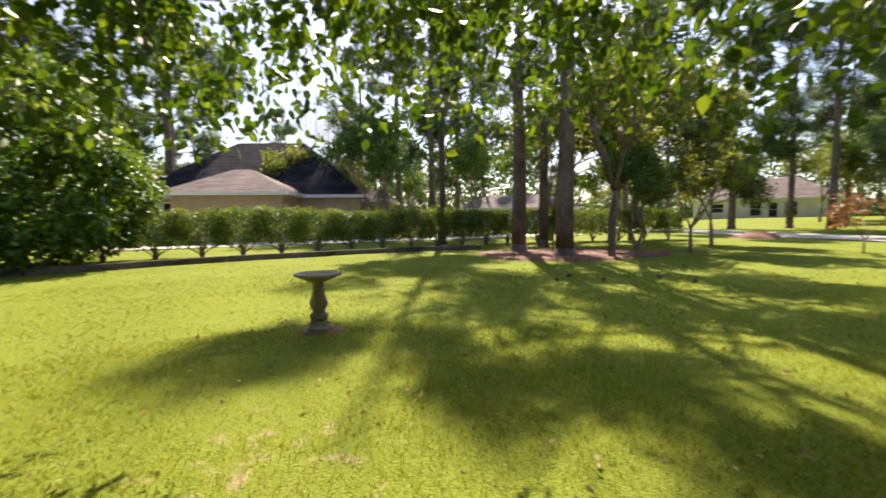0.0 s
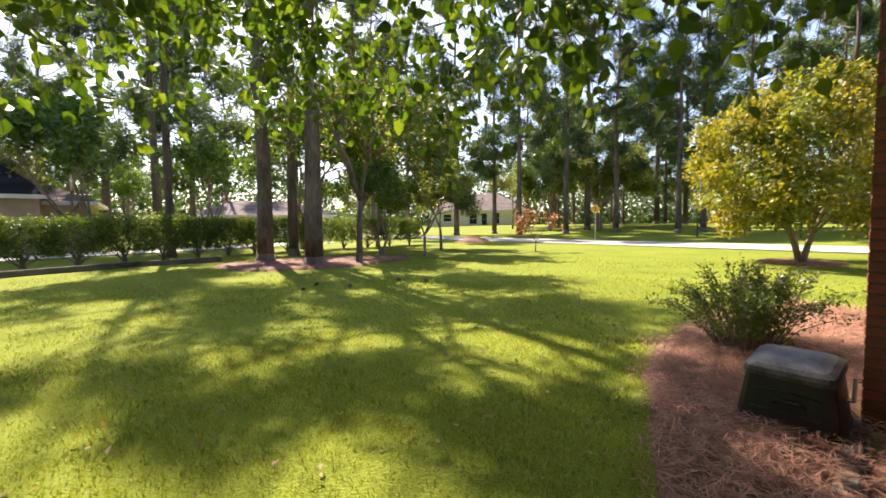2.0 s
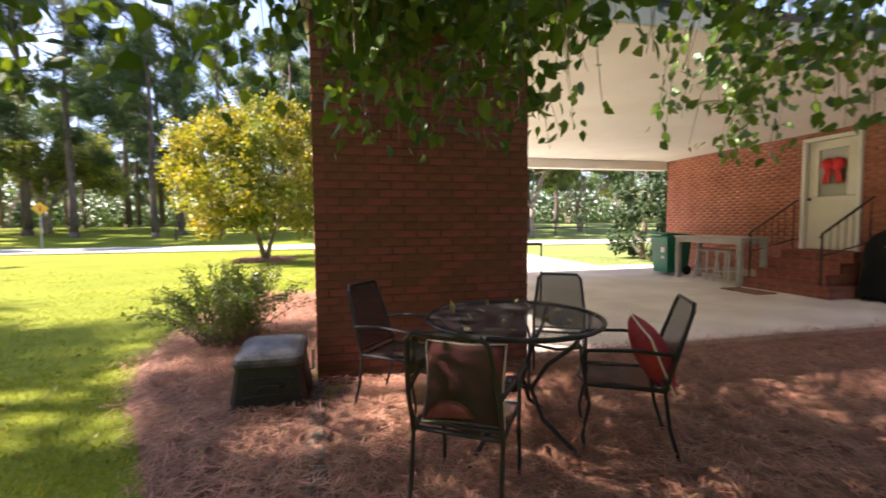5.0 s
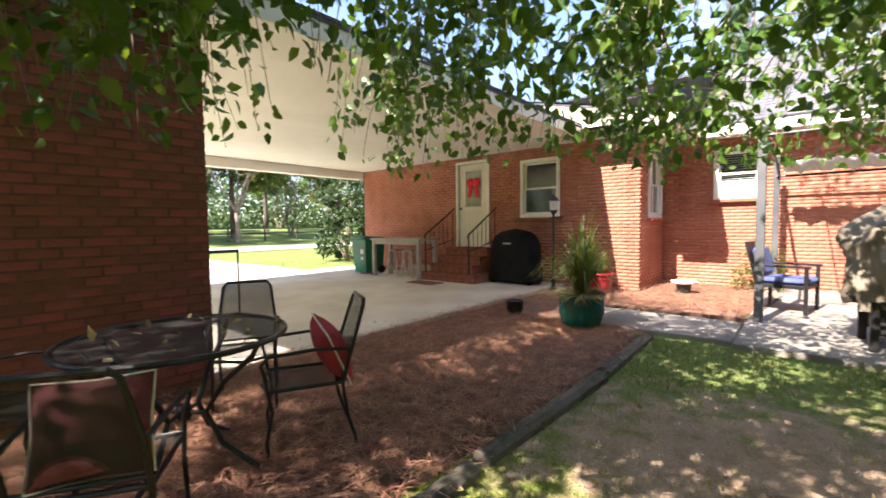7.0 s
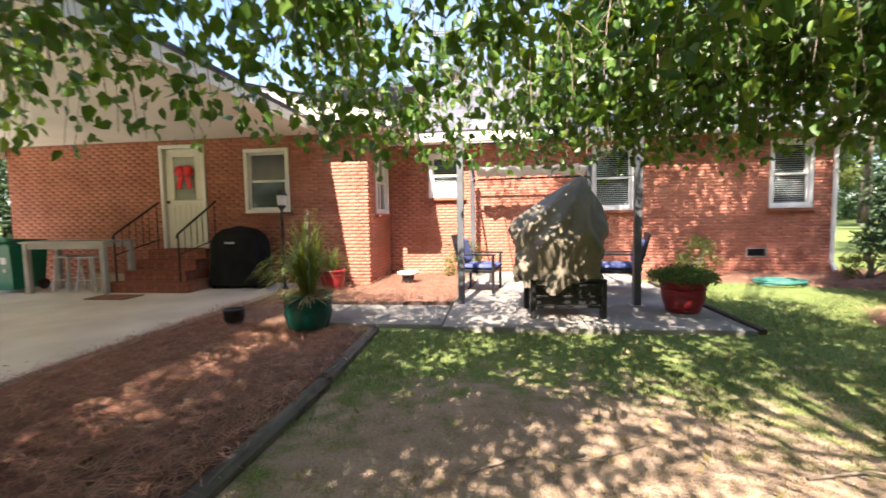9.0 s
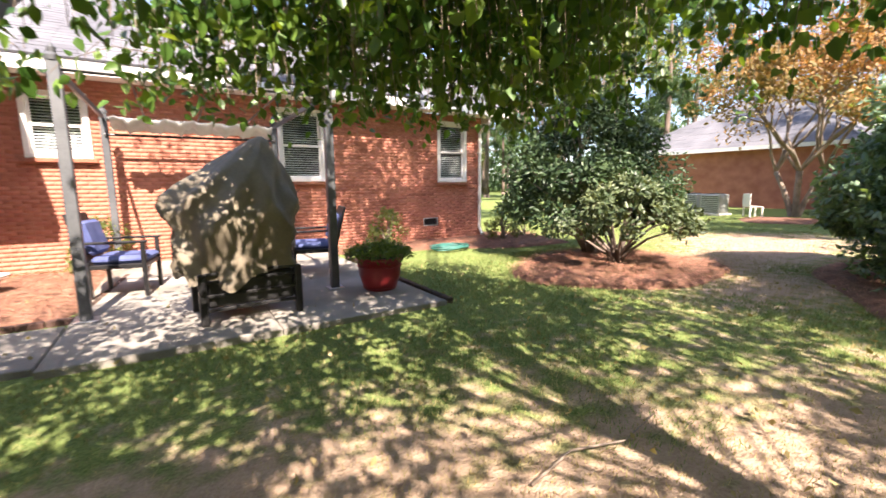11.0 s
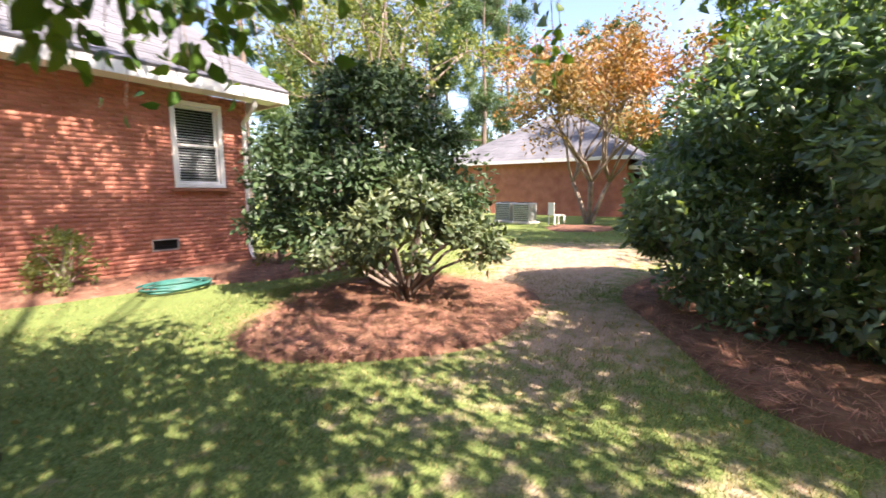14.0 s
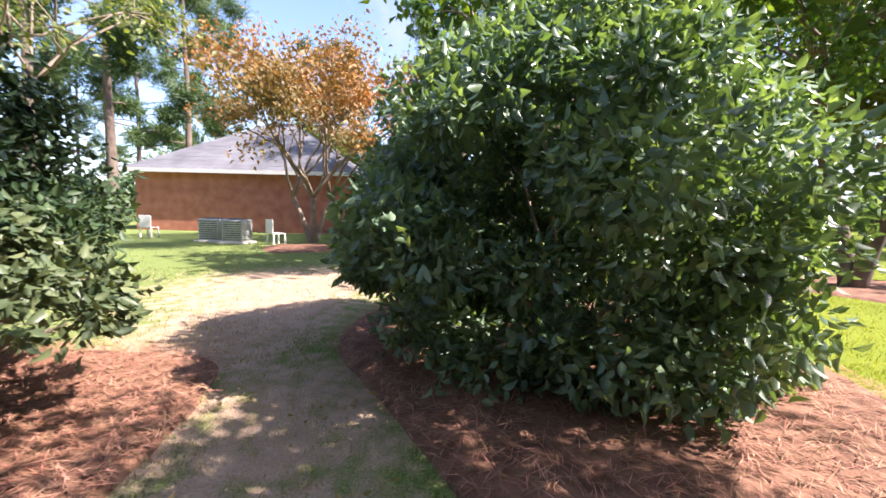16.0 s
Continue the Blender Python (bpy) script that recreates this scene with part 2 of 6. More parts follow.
CONCRETE_OLD = mat("old_concrete", (0.185, 0.17, 0.145), (0.32, 0.295, 0.255), 1.4, 0.9, bump=0.3, bscale=60)
ROADM = mat("road_asphalt", (0.34, 0.32, 0.29), (0.44, 0.42, 0.39), 0.6, 0.9, bump=0.2, bscale=40)
SHINGLE = mat("grey_shingle", (0.105, 0.107, 0.12), (0.17, 0.17, 0.185), 0.8, 0.95, bump=0.3, bscale=80, isl=0.08, spec=0.2)
SHINGLE_D = mat("dark_shingle", (0.016, 0.017, 0.023), (0.035, 0.035, 0.045), 1.0, 0.95, bump=0.3, bscale=50, isl=0.2, spec=0.1)
SHINGLE_T = mat("tan_shingle", (0.13, 0.10, 0.088), (0.20, 0.16, 0.14), 1.0, 0.95, bump=0.3, bscale=50, isl=0.15)
TANWALL = mat("tan_brick", (0.42, 0.31, 0.20), (0.52, 0.39, 0.26), 1.5, 0.9, bump=0.2, bscale=50)
STRAW = mat("pine_straw", (0.115, 0.05, 0.03), (0.25, 0.125, 0.076), 7.0, 0.9, bump=0.8, bscale=70)
NEEDLE = mat("pine_straw_needle", (0.22, 0.098, 0.055), (0.47, 0.26, 0.16), 8.0, 0.8, isl=0.45, bscale=30)
# Cooler, bluer copy of the grass colour, laid where the tree shades the lawn.
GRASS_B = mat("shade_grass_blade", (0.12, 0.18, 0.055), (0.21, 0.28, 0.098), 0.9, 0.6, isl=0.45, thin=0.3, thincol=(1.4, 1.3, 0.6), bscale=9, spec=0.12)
GRASS = mat("grass_blade", (0.14, 0.195, 0.02), (0.26, 0.32, 0.042), 0.9, 0.6, isl=0.45, thin=0.36, thincol=(1.6, 1.35, 0.3), bscale=9, spec=0.12)
DRYGRASS = mat("dry_grass_blade", (0.30, 0.25, 0.11), (0.42, 0.35, 0.18), 1.5, 0.7, isl=0.3, thin=0.2, bscale=9, spec=0.2)
LEAF = mat("tree_leaf", (0.045, 0.11, 0.016), (0.10, 0.19, 0.03), 2.0, 0.42, isl=0.4, thin=0.33, thincol=(2.0, 1.65, 0.42), bscale=8)
# Dark camellia leaf, lowered further in place of shade over the rear bush.
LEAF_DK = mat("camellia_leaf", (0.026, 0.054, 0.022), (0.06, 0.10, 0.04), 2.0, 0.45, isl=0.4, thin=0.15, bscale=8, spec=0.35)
LEAF_CB = mat("broad_camellia_leaf", (0.08, 0.145, 0.09), (0.17, 0.25, 0.15), 2.0, 0.36, isl=0.4, thin=0.32, bscale=8, spec=0.65, thincol=(1.7, 1.7, 0.4))
LEAF_LT = mat("light_leaf", (0.10, 0.14, 0.04), (0.19, 0.225, 0.075), 1.0, 0.5, isl=0.3, thin=0.5, bscale=8)
LEAF_YL = mat("yellow_leaf", (0.11, 0.175, 0.02), (0.31, 0.28, 0.03), 0.7, 0.5, isl=0.3, thin=0.4, bscale=6, thincol=(1.5, 1.3, 0.4))
LEAF_OR = mat("orange_leaf", (0.17, 0.16, 0.055), (0.42, 0.20, 0.06), 0.5, 0.55, isl=0.3, thin=0.35, bscale=6, thincol=(1.4, 1.1, 0.6))
LEAF_RD = mat("russet_leaf", (0.20, 0.10, 0.05), (0.34, 0.20, 0.10), 1.2, 0.55, isl=0.3, thin=0.3, bscale=6, thincol=(1.3, 1.0, 0.6))
LEAF_HG = mat("hedge_leaf", (0.08, 0.14, 0.025), (0.18, 0.235, 0.055), 1.0, 0.5, isl=0.35, thin=0.35, bscale=6)
# Lighter copy of the camellia leaf, for the sunlit front shrub.
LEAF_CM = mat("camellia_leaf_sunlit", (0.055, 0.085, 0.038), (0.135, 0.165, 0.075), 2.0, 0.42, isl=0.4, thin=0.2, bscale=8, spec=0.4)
PINE = mat("pine_needle", (0.045, 0.095, 0.035), (0.10, 0.16, 0.06), 0.4, 0.5, isl=0.35, thin=0.3, bscale=4, thincol=(1.5, 1.4, 0.6))
BARK = mat("pine_bark", (0.075, 0.055, 0.042), (0.19, 0.145, 0.115), 3.0, 0.95, bump=1.0, bscale=14, fine=0.6, stretch=(1, 1, 0.3))
BARK_L = mat("smooth_bark", (0.16, 0.12, 0.09), (0.30, 0.24, 0.19), 4.0, 0.85, bump=0.4, bscale=30)
TIMBER = mat("weathered_timber", (0.04, 0.036, 0.028), (0.15, 0.13, 0.10), 5.0, 0.95, bump=0.9, bscale=40, stretch=(0.3, 1, 1))
STONE = mat("cast_stone", (0.20, 0.17, 0.12), (0.33, 0.29, 0.22), 6.0, 0.9, bump=0.5, bscale=50)
BLACK = mat("black_metal", (0.012, 0.012, 0.013), (0.03, 0.029, 0.028), 5.0, 0.42, metal=0.3, bscale=80, bump=0.05)
PLASTIC = mat("black_plastic", (0.012, 0.012, 0.013), (0.022, 0.022, 0.022), 3.0, 0.38, bscale=60, bump=0.04)
# Grey in the lid's colour stands for the light its top reflects.
LID_SHEEN = mat("dusty_black_plastic", (0.03, 0.03, 0.032), (0.15, 0.145, 0.14), 6.0, 0.5, bscale=70, bump=0.05)
BLACKC = mat("black_cover_cloth", (0.008, 0.008, 0.009), (0.017, 0.017, 0.017), 5.0, 0.85, bscale=60, bump=0.15, spec=0.15)
PALEWOOD = mat("pale_painted_wood", (0.46, 0.44, 0.40), (0.62, 0.60, 0.55), 5.0, 0.7, bscale=60, bump=0.2)
MESHM = mat("black_mesh_fabric", (0.014, 0.014, 0.014), (0.03, 0.03, 0.028), 20, 0.7, bscale=200, bump=0.3)
GREENP = mat("green_plastic", (0.0, 0.12, 0.065), (0.0, 0.18, 0.10), 2.0, 0.4, bscale=40)
GREENG = mat("green_glaze", (0.0, 0.07, 0.055), (0.005, 0.12, 0.09), 3.0, 0.25, bscale=30)
REDGLZ = mat("red_glaze", (0.26, 0.018, 0.022), (0.36, 0.035, 0.035), 3.0, 0.3, bscale=30)
REDCLOTH = mat("red_cloth", (0.38, 0.03, 0.04), (0.50, 0.06, 0.07), 8.0, 0.9, bscale=150, bump=0.2)
MAROON = mat("maroon_cloth", (0.10, 0.016, 0.02), (0.2, 0.06, 0.055), 7.0, 0.9, bscale=120, bump=0.2)
REDBOW = mat("red_ribbon", (0.55, 0.005, 0.01), (0.68, 0.015, 0.02), 4.0, 0.5)
BLUEC = mat("blue_cushion", (0.05, 0.065, 0.17), (0.10, 0.125, 0.27), 6.0, 0.85, bscale=120, bump=0.2)
TARP = mat("tan_cover", (0.145, 0.12, 0.085), (0.215, 0.18, 0.125), 4.0, 0.6, bscale=40, bump=0.25)
POSTM = mat("grey_steel_post", (0.075, 0.08, 0.085), (0.12, 0.125, 0.13), 3.0, 0.5, metal=0.3, bscale=50)
GREYWOOD = mat("grey_wood", (0.30, 0.28, 0.25), (0.45, 0.42, 0.38), 4.0, 0.85, bscale=60, bump=0.4, stretch=(0.3, 1, 1))
FABRIC = mat("striped_fabric", (0.55, 0.55, 0.55), (0.70, 0.70, 0.70), 4.0, 0.9, bscale=100)
YELLOW = mat("sign_yellow", (0.75, 0.42, 0.02), (0.80, 0.48, 0.03), 3.0, 0.5)
STEEL = mat("galvanised", (0.40, 0.41, 0.42), (0.55, 0.56, 0.57), 4.0, 0.4, metal=0.7)
HOSE = mat("hose_green", (0.02, 0.10, 0.085), (0.04, 0.16, 0.13), 4.0, 0.5)
URN = mat("blue_grey_glaze", (0.02, 0.022, 0.03), (0.05, 0.052, 0.065), 6.0, 0.7, spec=0.25)
PETAL = mat("white_petal", (0.75, 0.70, 0.66), (0.85, 0.80, 0.78), 3.0, 0.6)
SOIL = mat("soil", (0.03, 0.022, 0.016), (0.07, 0.05, 0.035), 9.0, 0.95, bump=0.6)

# perforated metal: part of the light passes between the wires
mn, ml = MESHM.node_tree.nodes, MESHM.node_tree.links
hole, holes_mix = mn.new("ShaderNodeBsdfTransparent"), mn.new("ShaderNodeMixShader")
holes_mix.inputs["Fac"].default_value = 0.54
ml.new(mn["Principled BSDF"].outputs["BSDF"], holes_mix.inputs[1])
ml.new(hole.outputs["BSDF"], holes_mix.inputs[2])
ml.new(holes_mix.outputs["Shader"], mn["Material Output"].inputs["Surface"])

# the lawn: turf, thin turf and bare earth by the wear of the ground
LAWN = bpy.data.materials.new("lawn_ground")
LAWN.use_nodes = True
n, l = LAWN.node_tree.nodes, LAWN.node_tree.links
at = n.new("ShaderNodeAttribute")
at.attribute_name = "bare"
tc = n.new("ShaderNodeTexCoord")
noi = []
for sc, det in ((0.5, 3), (5.0, 4), (60.0, 3)):
    x = n.new("ShaderNodeTexNoise")
    x.inputs["Scale"].default_value, x.inputs["Detail"].default_value = sc, det
    l.new(tc.outputs["Object"], x.inputs["Vector"])
    noi.append(x)


def ramped(src, stops):
    r = n.new("ShaderNodeValToRGB")
    while len(r.color_ramp.elements) < len(stops):
        r.color_ramp.elements.new(0.5)
    for e, (p, c) in zip(r.color_ramp.elements, stops):
        e.position, e.color = p, (*c, 1)
    l.new(src, r.inputs["Fac"])
    return r.outputs["Color"]


def blend(f, a, b, how="MIX"):
    x = n.new("ShaderNodeMix")
    x.data_type, x.blend_type = "RGBA", how
    if isinstance(f, float):
        x.inputs["Factor"].default_value = f
    else:
        l.new(f, x.inputs["Factor"])
    l.new(a, x.inputs["A"])
    l.new(b, x.inputs["B"])
    return x.outputs["Result"]


# lush: share of the cooler turf tone, rising over the tree-shaded back lawn.
lush = n.new("ShaderNodeAttribute")
lush.attribute_name = "lush"
turf = blend(0.5, ramped(noi[0].outputs["Fac"], [(0.3, (0.125, 0.165, 0.016)), (0.7, (0.215, 0.255, 0.03))]), ramped(noi[2].outputs["Fac"], [(0.3, (0.095, 0.128, 0.014)), (0.7, (0.235, 0.28, 0.036))]))
turf = blend(lush.outputs["Fac"], turf, ramped(noi[2].outputs["Fac"], [(0.3, (0.10, 0.145, 0.042)), (0.7, (0.23, 0.28, 0.09))]))
earth = blend(0.5, ramped(noi[1].outputs["Fac"], [(0.3, (0.30, 0.20, 0.135)), (0.7, (0.50, 0.375, 0.27))]), ramped(noi[2].outputs["Fac"], [(0.3, (0.26, 0.175, 0.12)), (0.7, (0.50, 0.37, 0.265))]))
wear = n.new("ShaderNodeMath")
wear.operation = "MULTIPLY_ADD"
wear.inputs[1].default_value = 1.0
l.new(at.outputs["Fac"], wear.inputs[0])
shift = n.new("ShaderNodeMath")
shift.operation = "MULTIPLY_ADD"
shift.inputs[1].default_value, shift.inputs[2].default_value = 1.6, -0.8
l.new(noi[1].outputs["Fac"], shift.inputs[0])
l.new(shift.outputs["Value"], wear.inputs[2])
step = n.new("ShaderNodeMapRange")
step.inputs["From Min"].default_value, step.inputs["From Max"].default_value = 0.35, 0.75
l.new(wear.outputs["Value"], step.inputs["Value"])
lp = n["Principled BSDF"]
l.new(blend(step.outputs["Result"], turf, earth), lp.inputs["Base Color"])
lp.inputs["Roughness"].default_value = 0.9
lp.inputs["Specular IOR Level"].default_value = 0.08
bp = n.new("ShaderNodeBump")
bp.inputs["Strength"].default_value, bp.inputs["Distance"].default_value = 0.7, 0.03
l.new(noi[2].outputs["Fac"], bp.inputs["Height"])
l.new(bp.outputs["Normal"], lp.inputs["Normal"])

# ---- ground ----
RING_A, RING_B = (-5.2, -6.55), (-7.75, -2.78)


def ring(c, rx, ry, n=28, wob=0.12):
    return [(c[0] + rx * math.cos(a) * (1 + wob * math.sin(3 * a + 1)), c[1] + ry * math.sin(a) * (1 + wob * math.sin(2 * a))) for a in np.linspace(0, 2 * math.pi, n, endpoint=False)]


BEDS = {
    "patio": [hp(-2.2, 0.1), hp(-0.0, 0.1), hp(0.0, 1.9), hp(0.25, 1.9), hp(0.25, 6.9), hp(-0.9, 6.9), hp(-1.4, 5.6), hp(-2.2, 5.6)],
    "front": [(1.5, 0.3), (1.75, 0.75), (2.05, 1.05), (2.8, 1.55), (3.7, 2.2), (4.7, 2.65), (6.5, 2.95), (8.5, 2.9), (8.5, 1.5), (3.83, 0.83), (2.0, 0.42)],
    "corner": [hp(0.2, 6.95), hp(0.2, 8.88), hp(-1.2, 8.88), hp(-1.2, 10.45), hp(-3.2, 10.45), hp(-3.3, 9.4), hp(-3.0, 7.25), hp(-1.2, 7.1)],
    "wall": [hp(-6.4, 10.48), hp(-6.4, 9.9), hp(-7.2, 9.5), hp(-8.6, 9.3), hp(-10.0, 8.6), hp(-11.6, 8.4), hp(-12.2, 10.5), hp(-11.0, 11.5)],
    "camellia": ring(RING_A, 1.75, 1.45),
    "hedge_bush": ring(RING_B, 2.45, 2.25, 60, 0.16),
    "pines": ring((4.4, 15.0), 3.4, 2.1),
    "maple": ring((16.9, 5.4), 1.5, 1.2),
    "far_tree": ring((-13.4, 3.6), 2.2, 1.7),
    "myrtle": ring((-17.0, -10.4), 1.6, 1.3),
}
NO_GRASS = list(BEDS.values()) + [
    [hp(0.2, 1.7), hp(9, 1.7), hp(30, 3), hp(30, 7.2), hp(9, 7.5), hp(7, 9), hp(0.2, 9)],
    [hp(-6.45, 5.62), hp(-2.2, 5.62), hp(-0.8, 6.9), hp(-3.0, 7.1), hp(-3.2, 10.5), hp(-6.4, 10.5)],
]


def bare(x, y):
    """How worn the turf is, 0 to 1: most under the tree, south of it."""
    a = np.exp(-(((x - 0.4) / 2.0) ** 2 + ((y + 2.55) / 1.4) ** 2)) * 1.0
    b = np.exp(-(((x + 2.9) / 2.2) ** 2 + ((y + 1.9) / 1.1) ** 2)) * 0.95
    c = np.exp(-(((x + 7.4) / 1.7) ** 2 + ((y + 6.2) / 0.8) ** 2)) * 0.95
    d = np.exp(-(((x + 10.5) / 3.0) ** 2 + ((y + 7.2) / 2.2) ** 2)) * 1.0
    e = np.exp(-(((x + 1.0) / 1.0) ** 2 + ((y - 2.2) / 0.7) ** 2)) * 0.3
    f = np.exp(-(((x + 5.0) / 1.6) ** 2 + ((y + 0.8) / 0.9) ** 2)) * 0.7
    g = np.exp(-(((x + 3.2) / 3.6) ** 2 + ((y + 4.2) / 1.8) ** 2)) * 0.3
    h = np.exp(-(((x + 5.9) / 1.5) ** 2 + ((y + 4.6) / 0.8) ** 2)) * 0.7
    return np.clip(a + b + c + d + e + f + g + h, 0, 1)


axis = np.concatenate([-np.geomspace(400, 22, 22), np.arange(-20, 21, 0.4), np.geomspace(22, 400, 22)])
gx, gy = np.meshgrid(axis, axis, indexing="ij")
gz = rise(gx, gy) + 0.012 * np.sin(gx * 1.7 + 0.6) * np.sin(gy * 1.3)
k = len(axis)
i0 = (np.arange(k - 1)[:, None] * k + np.arange(k - 1)[None, :]).ravel()
ground = part("ground", arrays("ground", np.stack([gx, gy, gz - 0.012], -1).reshape(-1, 3), np.stack([i0, i0 + k, i0 + k + 1, i0 + 1], 1), LAWN), None, None, "mown green lawn with worn earth under the trees", kind="structure")
col = ground.data.attributes.new("bare", "FLOAT", "POINT")
col.data.foreach_set("value", bare(gx, gy).ravel().astype(np.float32))
col = ground.data.attributes.new("lush", "FLOAT", "POINT")
col.data.foreach_set("value", np.clip((-0.8 - gy) / 2.2, 0, 1).ravel().astype(np.float32))
ground.data.shade_smooth()
tagged(ground, category="ground")


def sheet(name, poly, z, material, label, kind="structure", step=0.07, bumpy=0.02, category="ground"):
    """A bed or slab of loose stuff inside an outline, with an uneven top that sinks to its rim."""
    poly = np.asarray(poly)
    x = np.arange(poly[:, 0].min() - 5 * step, poly[:, 0].max() + 6 * step, step)
    y = np.arange(poly[:, 1].min() - 5 * step, poly[:, 1].max() + 6 * step, step)
    X, Y = np.meshgrid(x, y, indexing="ij")
    hit = inside(X.ravel(), Y.ravel(), poly).reshape(X.shape)
    near = hit.astype(float)
    for _ in range(6):
        q = np.pad(near, 1)
        near = (q[1:-1, 1:-1] + q[2:, 1:-1] + q[:-2, 1:-1] + q[1:-1, 2:] + q[1:-1, :-2]) / 5
    lift = np.clip((near - 0.12) / 0.75, 0, 1)
    Z = (z + 0.05) * lift - 0.05 + bumpy * (np.sin(X * 9 + 2 * np.sin(Y * 5)) * np.sin(Y * 8)) * near * 0.6 - 0.012
    kk = len(y)
    far = near > 0.1
    cell = far[:-1, :-1] | far[1:, :-1] | far[:-1, 1:] | far[1:, 1:]
    i, j = np.nonzero(cell)
    a = i * kk + j
    ob = part(name, arrays(name, np.stack([X, Y, Z + rise(X, Y)], -1).reshape(-1, 3), np.stack([a, a + kk, a + kk + 1, a + 1], 1), material), None, None, label, kind=kind)
    ob.data.shade_smooth()
    return tagged(ob, category=category)


for key, poly in BEDS.items():
    sheet("mulch_bed", poly, 0.07 if key in ("camellia", "hedge_bush", "pines") else 0.045, STRAW, "bed of reddish brown pine straw mulch", category="mulch bed")

# road, driveway, carport floor, patio
road = Geo()
N = 60
for i in range(N + 1):
    s = -160 + 320 * i / N
    for e in (19.6, 25.2):
        p = HOUSE @ Vector((e + 0.0006 * s * s * 0.1, -s, 0))
        road.v.append((p.x, p.y, 0.03))
road.f = [(2 * i, 2 * i + 2, 2 * i + 3, 2 * i + 1) for i in range(N)]
tagged(part("road", road, ROADM, None, "pale sunlit asphalt street", kind="structure"), category="road")


def slab(name, e0, e1, s0, s1, z, material, label, joints=(), category="slab"):
    """A cast slab, in panels with sunk joints."""
    t = thing(name, HOUSE, label, category, kind="structure")
    es = [e0, *joints, e1]
    for a, b in zip(es, es[1:]):
        part("panel", Geo().box(((a + b) / 2, -(s0 + s1) / 2, z - 0.1), (b - a - 0.008, s1 - s0, 0.2), 0.008), material, t)
    return t


slab("carport_floor", 0.25, 7.6, 1.4, 8.9, 0.045, CONCRETE, "pale concrete carport floor with shallow joints", (2.7, 5.15), "floor")
slab("driveway", 7.6, 19.6, 2.6, 7.4, 0.035, CONCRETE, "sunlit concrete driveway to the street", (10.6, 13.6, 16.6), "driveway")
slab("patio_floor", -6.42, -3.05, 5.65, 10.5, 0.05, CONCRETE_OLD, "grey weathered concrete patio slab", (-4.7,), "patio")
slab("garden_path", -3.04, -0.2, 5.75, 6.85, 0.045, CONCRETE_OLD, "weathered concrete path beside the flower bed", (-1.6,), "path")
drive = Geo()
for i in range(13):
    x = -16 + 2.2 * i
    for d in (0.0, 3.2):
        drive.v.append((x - d * 0.5, 15.2 + (x + 16) * 0.5 + d + 3.0, 0.03))
drive.f = [(2 * i, 2 * i + 2, 2 * i + 3, 2 * i + 1) for i in range(12)]
tagged(part("neighbour_driveway", drive, CONCRETE, None, "pale concrete driveway behind the hedge", kind="structure"), category="driveway")

# ---- house ----
BL, BH, COURSE = 0.195, 0.056, 0.0667


def brick_wall(name, m, length, height, holes=(), thick=0.25, label="red brick wall", material=None, singles=None, z0=0.0, joints=None):
    """A wall along x with its outer face at y = 0 towards -y: mortar body with holes, and proud bricks in running bond."""
    material = material or BRICK
    w = thing(name, m, label, "wall", kind="structure")
    body = Geo()
    xs = sorted({0.0, length, *[h[0] for h in holes], *[h[1] for h in holes]})
    for a, b in zip(xs, xs[1:]):
        cuts = sorted((h[2], h[3]) for h in holes if h[0] < (a + b) / 2 < h[1])
        z = z0
        for c0, c1 in cuts + [(height, height)]:
            if c0 - z > 0.01:
                body.box(((a + b) / 2, thick / 2, (z + c0) / 2), (b - a, thick, c0 - z))
            z = max(z, c1)
    part("mortar", body, joints or MORTAR, w)
    rest, one = [], {}
    row = 0
    z = z0 + 0.006
    while z + BH < height:
        x = -BL / 2 - 0.005 if row % 2 else 0.0
        while x < length - 0.02:
            a, b = max(x, 0.0) + (0.002 if x > 0 else -0.006), min(x + BL, length + 0.006)
            spans = [(a, b)]
            for h in holes:
                if h[2] < z + BH and h[3] > z:
                    spans = [q for s0, s1 in spans for q in ((s0, min(s1, h[0])), (max(s0, h[1]), s1)) if q[1] - q[0] > 0.02]
            for s0, s1 in spans:
                proud = 0.0007 + 0.0009 * ((row * 7 + int(x * 31)) % 5) / 4
                if singles and singles(s0, z):
                    key = (round(proud, 4), round(s1 - s0, 3))
                    if key not in one:
                        one[key] = Geo().box((0, 0, 0), (s1 - s0, 0.03 + proud, BH), 0.004).mesh("brick")
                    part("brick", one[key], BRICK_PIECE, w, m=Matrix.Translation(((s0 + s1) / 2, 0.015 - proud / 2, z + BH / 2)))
                else:
                    rest.append((s0, s1, proud, z))
            x += BL + 0.010
        z += COURSE
        row += 1
    if rest:
        r = np.array(rest)
        lo = np.stack([r[:, 0], -r[:, 2], r[:, 3]], 1)
        hi = np.stack([r[:, 1], np.full(len(r), 0.02), r[:, 3] + BH], 1)
        c = np.stack([np.stack([(lo, hi)[a][:, 0], (lo, hi)[b][:, 1], (lo, hi)[d][:, 2]], 1) for a in (0, 1) for b in (0, 1) for d in (0, 1)], 1)
        f = np.array([(0, 4, 5, 1), (0, 1, 3, 2), (4, 6, 7, 5), (0, 2, 6, 4), (1, 5, 7, 3)])
        q = (np.arange(len(r))[:, None, None] * 8 + f[None]).reshape(-1, 4)
        part("brickwork", arrays("brickwork", c.reshape(-1, 3), q, material), None, kind="stuff").parent = w
    return w


